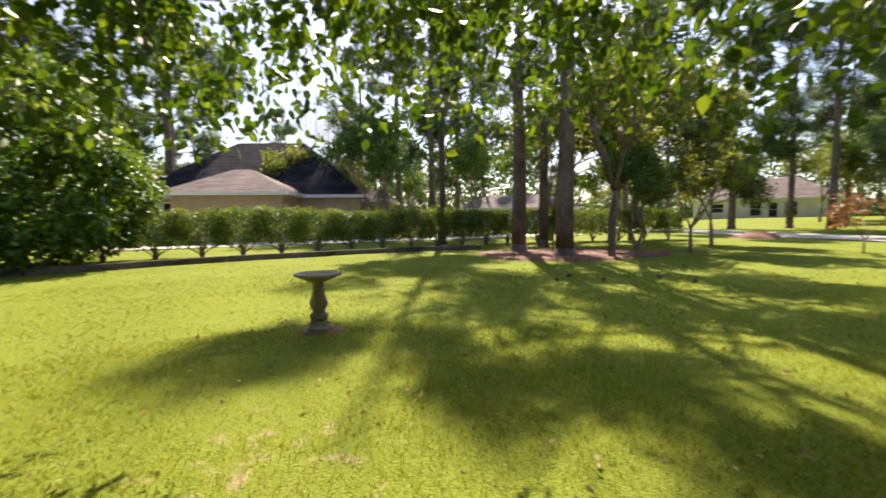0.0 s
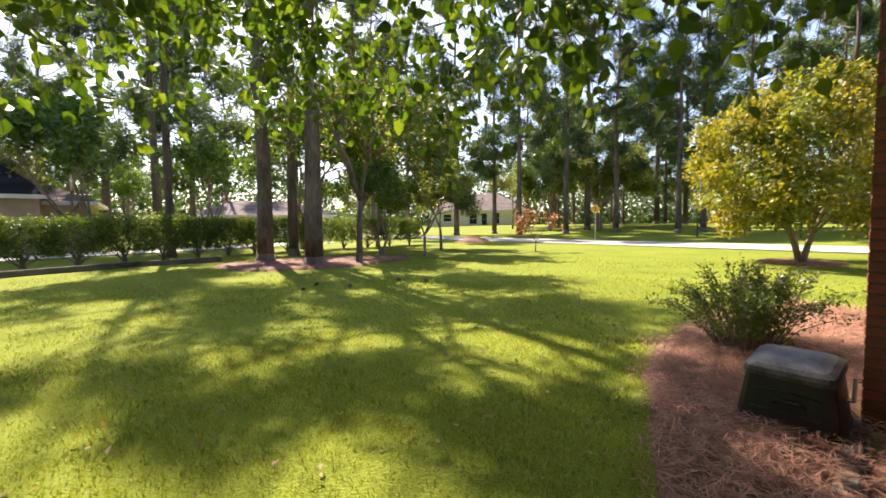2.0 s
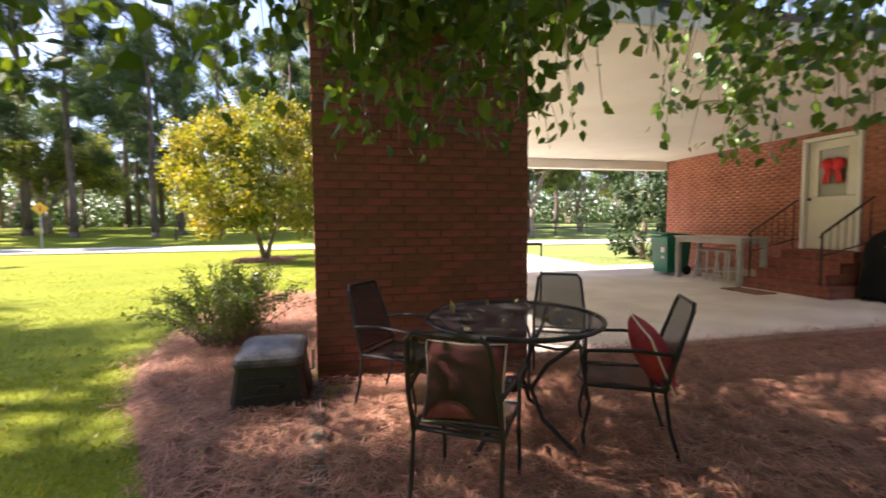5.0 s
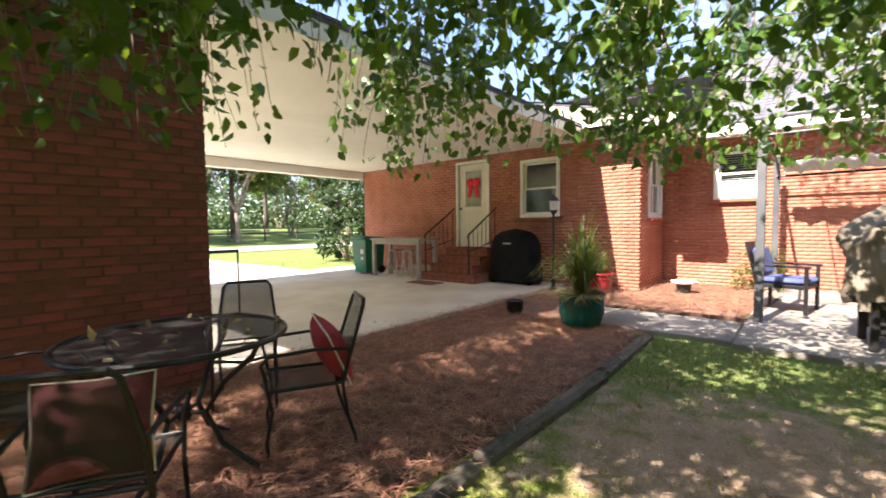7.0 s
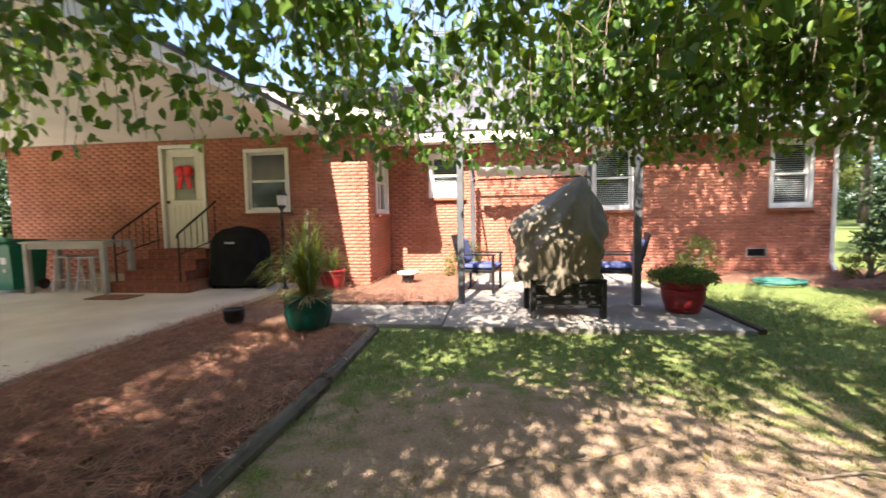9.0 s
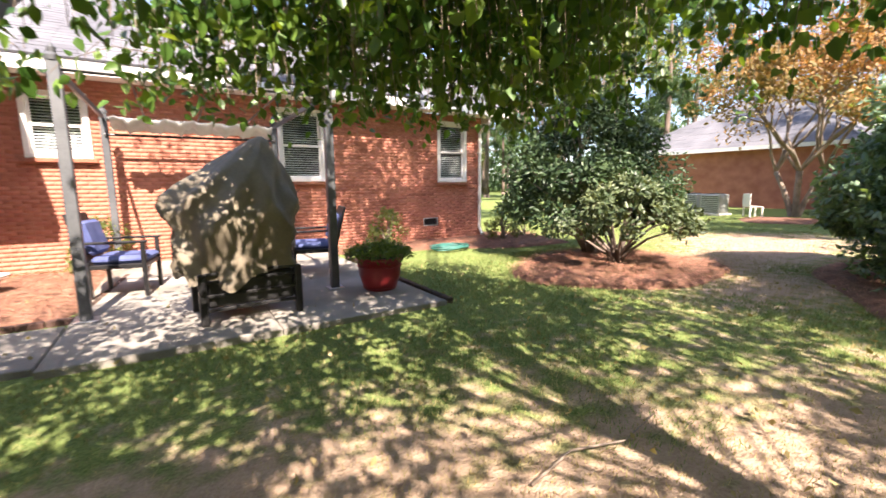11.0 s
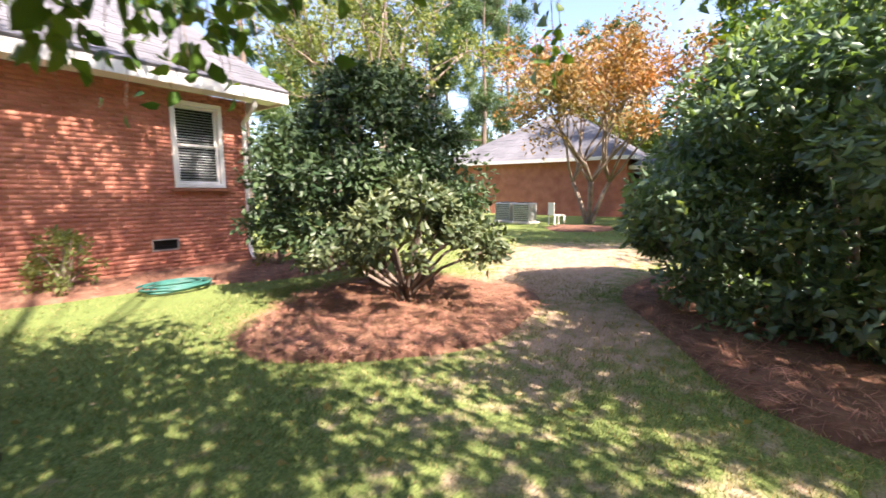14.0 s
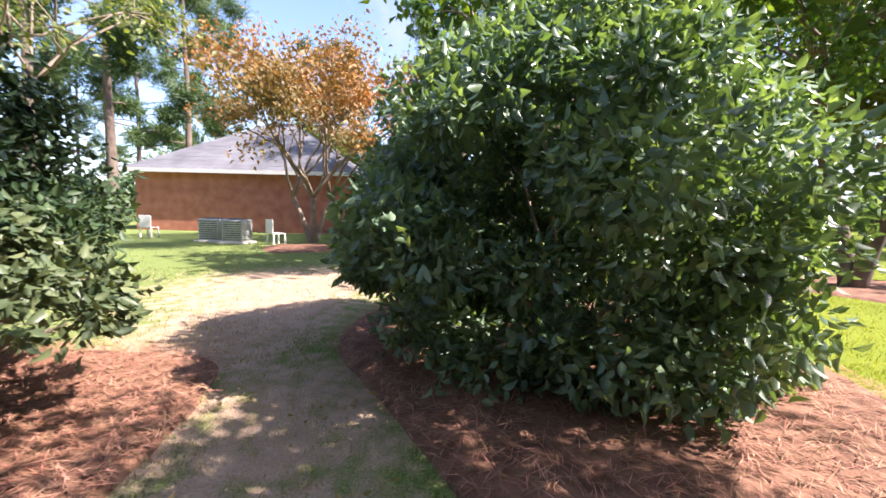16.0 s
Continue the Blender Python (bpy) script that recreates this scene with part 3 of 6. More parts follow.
def run(e0, s0, e1, s1, z=0.0):
    """The pose of a wall from one corner to another in the house's axes, its outer face on the right-hand side going along."""
    a, b = HOUSE @ Vector((e0, -s0, z)), HOUSE @ Vector((e1, -s1, z))
    d = b - a
    return pose(a.x, a.y, z, 0, 0, math.degrees(math.atan2(d.y, d.x)))


TOP = 2.95
CE, S1, S2, WE = -1.22, 8.9, 10.6, -10.6
# the carport's end wall: outer face to the garden; its shade is in the brick and mortar colours
brick_wall("wall_carport_end", run(0, 0, 0, 1.8), 1.8, TOP, thick=0.3, label="red brick end wall of the carport, darkened for its shade", singles=lambda x, z: True, material=BRICK, z0=-0.02, joints=MORTAR_D)
# back wall of the carport with door and kitchen window
DOOR = (2.14, 3.14, 0.76, 2.86)
WIN1 = (0.36, 1.3, 1.45, 2.72)
flip = lambda e: 6.75 - e
brick_wall("wall_back", run(6.75, S1, CE, S1), 6.75 - CE, TOP, [(flip(DOOR[1]), flip(DOOR[0]), DOOR[2], DOOR[3]), (flip(WIN1[1]), flip(WIN1[0]), WIN1[2], WIN1[3])], label="red brick back wall under the carport ceiling")
# return wall with the narrow window
brick_wall("wall_return", run(CE, S1, CE, S2), S2 - S1, TOP, [(0.55, 1.5, 1.4, 2.75)], label="red brick return wall with a window")
# main wall
WINS = [(-2.95, -2.15, 1.75, 2.75), (-6.65, -5.75, 1.4, 2.8), (-10.15, -9.32, 1.38, 2.8)]
VENT = (-9.32, -8.92, 0.36, 0.55)
brick_wall("wall_main", run(CE, S2, WE, S2), CE - WE, TOP, [(CE - b, CE - a, c, d) for a, b, c, d in WINS] + [(CE - VENT[1], CE - VENT[0], VENT[2], VENT[3])], label="long red brick back wall of the house")
brick_wall("wall_west", run(WE, S2, WE, 18.0), 18.0 - S2, TOP, label="red brick side wall of the house")
brick_wall("wall_east", run(6.75, 18.0, 6.75, S1), 18.0 - S1, TOP, label="red brick side wall of the house")


def plate(name, e0, e1, s0, s1, z0, z1, material, label, category, bevel=0.0):
    ob = part(name, Geo().box(((e0 + e1) / 2, -(s0 + s1) / 2, (z0 + z1) / 2), (e1 - e0, s1 - s0, z1 - z0), bevel), material, None, label, HOUSE, kind="structure")
    return tagged(ob, category=category)


plate("ceiling", -0.30, 7.1, -0.02, S1 - 0.01, TOP + 0.004, TOP + 0.06, CEIL, "white painted carport ceiling", "ceiling")
plate("beam", 6.75, 7.0, 0.0, S1 - 0.02, 2.72, TOP, CEIL, "white painted beam over the carport opening", "beam", 0.01)
plate("fascia", -0.345, -0.305, -0.02, S1 - 0.13, TOP - 0.03, TOP + 0.17, CREAM, "cream painted fascia board on the carport eave", "trim", 0.006)
plate("fascia", -0.345, 7.1, -0.06, -0.025, TOP - 0.03, TOP + 0.17, CREAM, "cream painted fascia board on the carport gable", "trim", 0.006)
plate("soffit", CE - 0.75, -0.31, S1 - 0.12, S1 - 0.004, TOP + 0.004, TOP + 0.04, CEIL, "white painted soffit under the eave", "soffit")
plate("soffit", CE - 0.75, CE - 0.004, S1 - 0.6, S1 - 0.124, TOP + 0.004, TOP + 0.04, CEIL, "white painted soffit under the eave corner", "soffit")
plate("soffit", CE - 0.75, CE - 0.004, S1, S2 + 0.0, TOP + 0.004, TOP + 0.04, CEIL, "white painted soffit under the eave", "soffit")
plate("soffit", WE - 0.5, CE - 0.76, S2 - 0.5, S2 - 0.004, TOP + 0.004, TOP + 0.04, CEIL, "white painted soffit under the main eave", "soffit")
plate("fascia", CE - 0.80, CE - 0.755, S1 - 0.645, S2 - 0.5, TOP - 0.03, TOP + 0.17, CREAM, "cream painted fascia board on the eave", "trim", 0.006)
plate("fascia", CE - 0.75, CE - 0.004, S1 - 0.645, S1 - 0.605, TOP - 0.03, TOP + 0.17, CREAM, "cream painted fascia board on the eave corner", "trim", 0.006)
plate("fascia", CE, -0.35, S1 - 0.165, S1 - 0.125, TOP - 0.03, TOP + 0.17, CREAM, "cream painted fascia board on the eave", "trim", 0.006)
plate("fascia", WE - 0.5, CE - 0.8, S2 - 0.55, S2 - 0.505, TOP - 0.03, TOP + 0.17, WHITE, "white painted gutter board along the main eave", "trim", 0.006)
plate("fascia", WE - 0.55, WE - 0.505, S2 - 0.55, 18.4, TOP - 0.03, TOP + 0.17, WHITE, "white painted gutter board on the gable side", "trim", 0.006)


def roof_slope(parent, a, b, c, d, material, rows=18, tab=0.33):
    """Courses of shingles between the eave a-b and the ridge d-c, each tab proud of the course above it."""
    a, b, c, d = [Vector(p) for p in (a, b, c, d)]
    nrm = (b - a).cross(d - a).normalized()
    if nrm.z < 0:
        nrm = -nrm
    vs, fs = [], []
    for r in range(rows):
        t0, t1 = r / rows, (r + 1.25) / rows
        p0, p1 = a.lerp(d, t0), b.lerp(c, t0)
        q0, q1 = a.lerp(d, min(1, t1)), b.lerp(c, min(1, t1))
        cnt = max(1, int((p1 - p0).length / tab))
        for i in range(cnt):
            u0, u1 = i / cnt, (i + 0.985) / cnt
            lift = 0.005 + 0.002 * ((i * 5 + r * 3) % 4)
            k = len(vs)
            lo0, lo1 = p0.lerp(p1, u0) + nrm * lift, p0.lerp(p1, u1) + nrm * lift
            hi0, hi1 = q0.lerp(q1, u0) + nrm * 0.002, q0.lerp(q1, u1) + nrm * 0.002
            vs += [lo0, lo1, hi1, hi0, lo0 - nrm * 0.03, lo1 - nrm * 0.03]
            fs += [(k, k + 1, k + 2, k + 3), (k + 4, k + 5, k + 1, k)]
    g = Geo()
    g.v, g.f = [tuple(v) for v in vs], fs
    part("shingles", g, material, parent, kind="stuff")
    g2 = Geo()
    g2.v, g2.f = [tuple(v - nrm * 0.03) for v in (a, b, c, d)] + [tuple(v - nrm * 0.06) for v in (a, b, c, d)], [(0, 1, 2, 3), (7, 6, 5, 4), (0, 4, 5, 1), (1, 5, 6, 2), (2, 6, 7, 3), (3, 7, 4, 0)]
    part("deck", g2, material, parent)


roof = thing("roof_main", HOUSE, "grey shingled roof of the brick house", "roof", kind="structure")
EZ, RZ = TOP + 0.19, 5.55
roof_slope(roof, (WE - 0.55, -(S2 - 0.57), EZ), (CE - 0.7, -(S2 - 0.57), EZ), (CE - 0.7, -14.6, RZ), (WE - 0.55, -14.6, RZ), SHINGLE, 26)
roof_slope(roof, (7.2, -18.6, EZ), (WE - 0.55, -18.6, EZ), (WE - 0.55, -14.6, RZ), (7.2, -14.6, RZ), SHINGLE, 14, 0.8)
roof2 = thing("roof_carport", HOUSE, "low grey shingled roof over carport and kitchen", "roof", kind="structure")
roof_slope(roof2, (-0.37, 0.08, EZ), (-0.37, -S1 + 0.13, EZ), (3.2, -S1 + 0.13, EZ + 0.95), (3.2, 0.08, EZ + 0.95), SHINGLE, 14, 0.5)
roof_slope(roof2, (7.15, -S1 + 0.46, EZ), (7.15, 0.08, EZ), (3.2, 0.08, EZ + 0.95), (3.2, -S1 + 0.46, EZ + 0.95), SHINGLE, 10, 0.8)
roof_slope(roof2, (CE - 0.83, -S1 + 0.65, EZ), (CE - 0.83, -14.6, EZ), (3.2, -14.6, EZ + 1.2), (3.2, -S1 + 0.65, EZ + 1.2), SHINGLE, 14, 0.5)
gy0, gy1 = -S1 + 0.6, -S1 + 0.63
gb = Geo()
gb.v = [(x_, y_, z_) for y_ in (gy0, gy1) for x_, z_ in ((CE - 0.8, EZ - 0.07), (3.2, EZ - 0.07), (3.2, EZ + 1.13), (CE - 0.8, EZ - 0.04))]
gb.f = [(0, 1, 2, 3), (7, 6, 5, 4), (0, 4, 5, 1), (1, 5, 6, 2), (2, 6, 7, 3), (3, 7, 4, 0)]
part("gable_board", gb, CREAM, roof2, "cream painted gable board")
roof_slope(roof2, (7.2, -14.6, EZ), (7.2, -S1 + 0.4, EZ), (3.2, -S1 + 0.4, EZ + 1.2), (3.2, -14.6, EZ + 1.2), SHINGLE, 8, 0.9)

spout = thing("downspout", H(WE + 0.07, S2 - 0.05), "white metal downspout at the house corner", "downspout")
part("pipe", Geo().tube([(0, 0.42, TOP - 0.03), (0, 0.40, TOP - 0.14), (0, 0.0, TOP - 0.38), (0, 0, 0.25), (0, 0.12, 0.08)], 0.04, n=10), WHITE, spout)
for z in (0.9, 2.1):
    part("strap", Geo().box((0, 0.0, z), (0.11, 0.09, 0.03), 0.004), WHITE, spout)

# ---- windows and door ----
def on_wall(e0, s0, e1, s1, along, z):
    return run(e0, s0, e1, s1) @ pose(along, 0, z)


def window(name, m, w, h, label, blind=True, sides=1, sill=True):
    """A sash window in a hole: trim, sashes, meeting rail, panes, blind and a dark panel standing in for the unlit
    room. Origin at the hole's lower left corner, outer face y = 0.
    """
    t = thing(name, m, label, "window", kind="structure")
    f = 0.075
    fr = Geo()
    for c, sz in (((w / 2, 0.03, h - f / 2), (w, 0.13, f)), ((w / 2, 0.03, f / 2), (w, 0.13, f)), ((f / 2, 0.03, h / 2), (f, 0.13, h - 2 * f)), ((w - f / 2, 0.03, h / 2), (f, 0.13, h - 2 * f))):
        fr.box(c, sz, 0.008)
    part("window_frame", fr, WHITE, t)
    for i in range(sides):
        x0, x1 = f + (w - 2 * f) * i / sides, f + (w - 2 * f) * (i + 1) / sides
        for z0, z1, y in ((f, h * 0.5 + 0.02, 0.045), (h * 0.5 - 0.02, h - f, 0.075)):
            sash, k = Geo(), 0.04
            cx, cz, ww, hh = (x0 + x1) / 2, (z0 + z1) / 2, x1 - x0, z1 - z0
            for c, sz in (((cx, y, z1 - k / 2), (ww, 0.028, k)), ((cx, y, z0 + k / 2), (ww, 0.028, k)), ((x0 + k / 2, y, cz), (k, 0.028, hh - 2 * k)), ((x1 - k / 2, y, cz), (k, 0.028, hh - 2 * k))):
                sash.box(c, sz, 0.004)
            part("sash", sash, WHITE, t)
            pane = part("pane", Geo().box((cx, y, cz), (ww - 2 * k + 0.01, 0.005, hh - 2 * k + 0.01)), GLASS, t)
            pane.visible_shadow = False
    if blind:
        sl = Geo()
        for j in range(int((h - 2 * f) / 0.045)):
            sl.box((w / 2, 0.125, f + 0.02 + j * 0.045), (w - 2 * f, 0.036, 0.003), m=Matrix.Rotation(0.5, 4, "X"))
        part("blind", sl, BLIND, t, "white slatted blind", kind="stuff")
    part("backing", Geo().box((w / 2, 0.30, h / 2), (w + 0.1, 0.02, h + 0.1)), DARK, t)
    if sill:
        part("window_sill", Geo().box((w / 2, -0.03, -0.033), (w + 0.12, 0.14, 0.06), 0.008), BRICK_STEP, t, "brick window sill")
    return t


window("window_1", on_wall(6.75, S1, CE, S1, flip(WIN1[1]), WIN1[2]), WIN1[1] - WIN1[0], WIN1[3] - WIN1[2], "white double-hung kitchen window with raised blind", False)
window("window_2", on_wall(CE, S1, CE, S2, 0.55, 1.4), 0.95, 1.35, "narrow paired white window on the return wall", False, 2)
for i, (a, b, c, d) in enumerate(WINS):
    window("window_%d" % (i + 3), on_wall(CE, S2, WE, S2, CE - b, c), b - a, d - c, "white double-hung window with closed slatted blinds")
vent = thing("foundation_vent", on_wall(CE, S2, WE, S2, CE - VENT[1], VENT[2]), "dark foundation vent in the brick wall", "vent", kind="structure")
part("frame", Geo().box((0.2, 0.01, 0.01), (0.4, 0.04, 0.02)).box((0.2, 0.01, 0.18), (0.4, 0.04, 0.02)).box((0.01, 0.01, 0.095), (0.02, 0.04, 0.15)).box((0.39, 0.01, 0.095), (0.02, 0.04, 0.15)), STEEL, vent)
for j in range(4):
    part("slat", Geo().box((0.2, 0.02, 0.04 + 0.037 * j), (0.36, 0.03, 0.006), m=Matrix.Rotation(0.6, 4, "X")), BLACK, vent)
part("backing", Geo().box((0.2, 0.12, 0.095), (0.4, 0.02, 0.19)), DARK, vent)

door = thing("door_1", on_wall(6.75, S1, CE, S1, flip(DOOR[1]), DOOR[2]), "cream painted door with a glazed upper half", "door", kind="structure")
dw, dh = DOOR[1] - DOOR[0], DOOR[3] - DOOR[2]
part("door_frame", Geo().box((0.035, 0.04, dh / 2), (0.07, 0.16, dh), 0.008).box((dw - 0.035, 0.04, dh / 2), (0.07, 0.16, dh), 0.008).box((dw / 2, 0.04, dh - 0.035), (dw - 0.14, 0.16, 0.07), 0.008), WHITE, door)
leaf = Geo()
lw = dw - 0.16
for c, sz in (((dw / 2, 0.06, 0.5), (lw, 0.045, 0.98)), ((dw / 2, 0.06, dh - 0.16), (lw, 0.045, 0.16)), ((0.08 + 0.09, 0.06, 1.48), (0.18, 0.045, 0.97)), ((dw - 0.17, 0.06, 1.48), (0.18, 0.045, 0.97))):
    leaf.box(c, sz, 0.005)
part("door_leaf", leaf, CREAM, door)
for j in range(6):
    part("board", Geo().box((0.2 + j * 0.12, 0.033, 0.5), (0.1, 0.012, 0.78), 0.004), CREAM, door)
part("pane", Geo().box((dw / 2, 0.06, 1.48), (lw - 0.35, 0.006, 0.98)), GLASS, door).visible_shadow = False
part("curtain", Geo().box((dw / 2, 0.1, 1.48), (lw - 0.3, 0.01, 0.98)), CREAM, door)
# Dark panel in place of the unlit room behind the door.
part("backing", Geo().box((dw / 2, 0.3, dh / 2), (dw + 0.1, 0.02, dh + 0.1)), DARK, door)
part("door_handle", Geo().lathe([(0.0, 0), (0.028, 0.0), (0.03, 0.02), (0.02, 0.05), (0.0, 0.055)], 12), BLACK, door, m=pose(0.12, 0.035, 0.95, 90, 0, 0))
bow = thing("door_bow", on_wall(6.75, S1, CE, S1, flip(2.62), 2.32), "large red ribbon bow hanging on the door", "decoration")
for sx in (-1, 1):
    g = Geo()
    g.lathe([(0.01, -0.14), (0.09, -0.1), (0.12, -0.02), (0.1, 0.06), (0.03, 0.1)], 12, sy=0.45)
    part("loop", g, REDBOW, bow, m=pose(0.1 * sx, 0.0, 0.02, 0, 50 * sx, 0), smooth=True)
    part("tail", Geo().box((0, 0, -0.16), (0.11, 0.03, 0.32), 0.01), REDBOW, bow, m=pose(0.05 * sx, 0.0, -0.03, 0, -14 * sx, 0))
part("knot", Geo().lathe([(0.0, -0.05), (0.045, -0.03), (0.05, 0.02), (0.0, 0.05)], 10), REDBOW, bow, m=pose(0, -0.02, 0), smooth=True)

# brick steps
steps = thing("brick_steps", H(0, 0), "four red brick steps up to the door", "steps")
bm_a = Geo().box((0, 0, 0), (0.19, 0.09, 0.056), 0.004).mesh("brick")
bm_b = Geo().box((0, 0, 0), (0.062, 0.29, 0.062), 0.004).mesh("brick")
for i in range(4):
    y0, zz = 7.68 + 0.29 * i, 0.045 + 0.18 * (i + 1)
    e0, e1 = (1.72, 3.38) if i == 0 else (1.98 - 0.0 * i, 3.24)
    part("core", Geo().box(((e0 + e1) / 2, -(y0 + 8.87) / 2, zz - 0.105), (e1 - e0 - 0.02, 8.87 - y0 - 0.02, 0.17)), MORTAR, steps)
    nb = int((e1 - e0) / 0.2)
    for r in range(2):
        for j in range(nb):
            part("brick", bm_a, BRICK_STEP, steps, m=Matrix.Translation((e0 + 0.1 + j * (e1 - e0 - 0.2) / (nb - 1), -(y0 + 0.05), zz - 0.155 + r * 0.064)))
    nr = int((e1 - e0) / 0.072)
    for j in range(nr):
        part("brick", bm_b, BRICK_STEP, steps, m=Matrix.Translation((e0 + 0.036 + j * (e1 - e0 - 0.072) / (nr - 1), -(y0 + 0.14), zz - 0.031)))
for e in (1.93, 3.2):
    r = thing("handrail", H(0, 0), "thin black iron handrail beside the steps", "handrail", "step handrails")
    part("post", Geo().tube([(e, -7.78, 0.22), (e, -7.78, 1.08)], 0.016), BLACK, r)
    part("post", Geo().tube([(e, -8.8, 0.76), (e, -8.8, 1.62)], 0.012), BLACK, r)
    part("rail", Geo().tube([(e, -7.74, 1.02), (e, -7.78, 1.09), (e, -8.85, 1.70)], 0.019), BLACK, r)
    part("rail", Geo().tube([(e, -7.78, 0.72), (e, -8.85, 0.95)], 0.011), BLACK, r)
    for j in range(5):
        y = 7.95 + j * 0.16
        part("baluster", Geo().tube([(e, -y, 0.72 + (y - 7.78) * 0.215), (e, -y, 1.09 + (y - 7.78) * 0.57)], 0.007, n=5), BLACK, r)
light_c = thing("ceiling_light", H(1.6, 5.2, TOP), "flush round lamp on the carport ceiling", "ceiling lamp")
part("base", Geo().lathe([(0.15, -0.02), (0.155, 0.0)], 20), STEEL, light_c)
part("shade", Geo().lathe([(0.02, -0.075), (0.09, -0.06), (0.135, -0.02)], 20), WHITE, light_c, smooth=True)

# ---- patio set under the tree ----
def face(x, y, fx, fy):
    """A pose on the ground whose +y looks along (fx, fy)."""
    return pose(x, y, 0.02, 0, 0, math.degrees(math.atan2(-fx, fy)))


def patio_chair():
    t = thing("patio_chair", face(2.3, -0.2, 0.91, -0.41), "black wrought iron patio chair with mesh seat", "chair", "chairs round the patio table")
    w, d = 0.21, 0.21
    for sx in (-1, 1):
        part("leg", Geo().tube([(sx * w, d, 0.0), (sx * w, d + 0.015, 0.12), (sx * w, d - 0.02, 0.3), (sx * w, d, 0.42)], 0.011), BLACK, t)
        part("leg", Geo().tube([(sx * w, -d - 0.09, 0.0), (sx * w, -d - 0.03, 0.2), (sx * w, -d, 0.42)], 0.011), BLACK, t)
        part("arm", Geo().tube([(sx * w, -d - 0.06, 0.62), (sx * (w + 0.03), -0.05, 0.645), (sx * (w + 0.03), d - 0.01, 0.63), (sx * (w + 0.02), d + 0.03, 0.58), (sx * w, d + 0.01, 0.5), (sx * w, d, 0.41)], 0.011), BLACK, t)
    part("back_frame", Geo().tube([(-w, -d, 0.40), (-w, -d - 0.06, 0.62), (-w + 0.03, -d - 0.14, 0.87), (-w + 0.06, -d - 0.15, 0.905), (w - 0.06, -d - 0.15, 0.905), (w - 0.03, -d - 0.14, 0.87), (w, -d - 0.06, 0.62), (w, -d, 0.40)], 0.012), BLACK, t)
    part("seat_frame", Geo().tube([(-w, -d, 0.42), (-w, d, 0.42), (0, d + 0.035, 0.40), (w, d, 0.42), (w, -d, 0.42), (-w, -d, 0.42)], 0.012), BLACK, t)
    part("seat_frame", Geo().tube([(-w, -d - 0.005, 0.46), (w, -d - 0.005, 0.46)], 0.010), BLACK, t)
    back = Geo()
    prof = [(-d - 0.012, 0.47), (-d - 0.04, 0.55), (-d - 0.06, 0.64), (-d - 0.1, 0.76), (-d - 0.145, 0.895)]
    for (y, z), k in zip(prof, (1.0, 1.0, 0.99, 0.95, 0.84)):
        back.v += [(-w * k, y, z), (w * k, y, z), (-w * k, y - 0.004, z), (w * k, y - 0.004, z)]
    for i in range(4):
        k = 4 * i
        back.f += [(k, k + 1, k + 5, k + 4), (k + 3, k + 2, k + 6, k + 7), (k + 2, k, k + 4, k + 6), (k + 1, k + 3, k + 7, k + 5)]
    part("seat", Geo().box((0, 0, 0.424), (2 * w, 2 * d, 0.005)), MESHM, t, "woven black mesh seat")
    part("backrest", back, MESHM, t, "woven black mesh back")
    return t


chair = patio_chair()
chair.scale = (0.94, 0.94, 0.94)
CHAIRS = [face(3.33, 0.12, -0.5, -0.86), face(2.72, -1.14, 0.34, 0.94), face(3.52, -1.06, -0.9, 0.35)]
for m in CHAIRS:
    copy_thing(chair, m)
table = thing("patio_table", pose(2.84, -0.54, 0.02), "round black wrought iron patio table with mesh top", "table")
R = 0.51
top = Geo().lathe([(R, 0.718), (R, 0.726)], 48)
part("tabletop", top, MESHM, table, "fine black metal mesh top")
part("rim", Geo().tube([(R * math.cos(a), R * math.sin(a), 0.722) for a in np.linspace(0, 2 * math.pi, 41)], 0.014), BLACK, table)
part("hub", Geo().lathe([(0.03, 0.28), (0.04, 0.3), (0.04, 0.34), (0.03, 0.36)], 12), BLACK, table)
for i in range(4):
    a = math.pi / 4 + i * math.pi / 2
    c, s = math.cos(a), math.sin(a)
    part("leg", Geo().tube([(c * 0.43, s * 0.43, 0.715), (c * 0.38, s * 0.38, 0.62), (c * 0.22, s * 0.22, 0.48), (c * 0.12, s * 0.12, 0.32), (c * 0.2, s * 0.2, 0.16), (c * 0.38, s * 0.38, 0.04), (c * 0.45, s * 0.45, 0.0)], 0.014), BLACK, table)
    part("brace", Geo().tube([(c * 0.12, s * 0.12, 0.32), (0, 0, 0.32)], 0.011), BLACK, table)
for i in range(16):
    a, r = i * 2.4, 0.45 * math.sqrt((i + 0.5) / 16)
    t = part("fallen_leaf", leaves("fallen_leaf", np.array([[0.0, 0.0, 0.004]]), 0.05 + 0.01 * (i % 3), DRYGRASS, droop=0.0, fold=0.05), None, None, "dry pale fallen leaf on the table", pose(2.82 + r * math.cos(a), -0.56 + r * math.sin(a), 0.752, 90 * 0, 0, i * 50))
    tagged(t, category="leaf", group="leaves on the table")


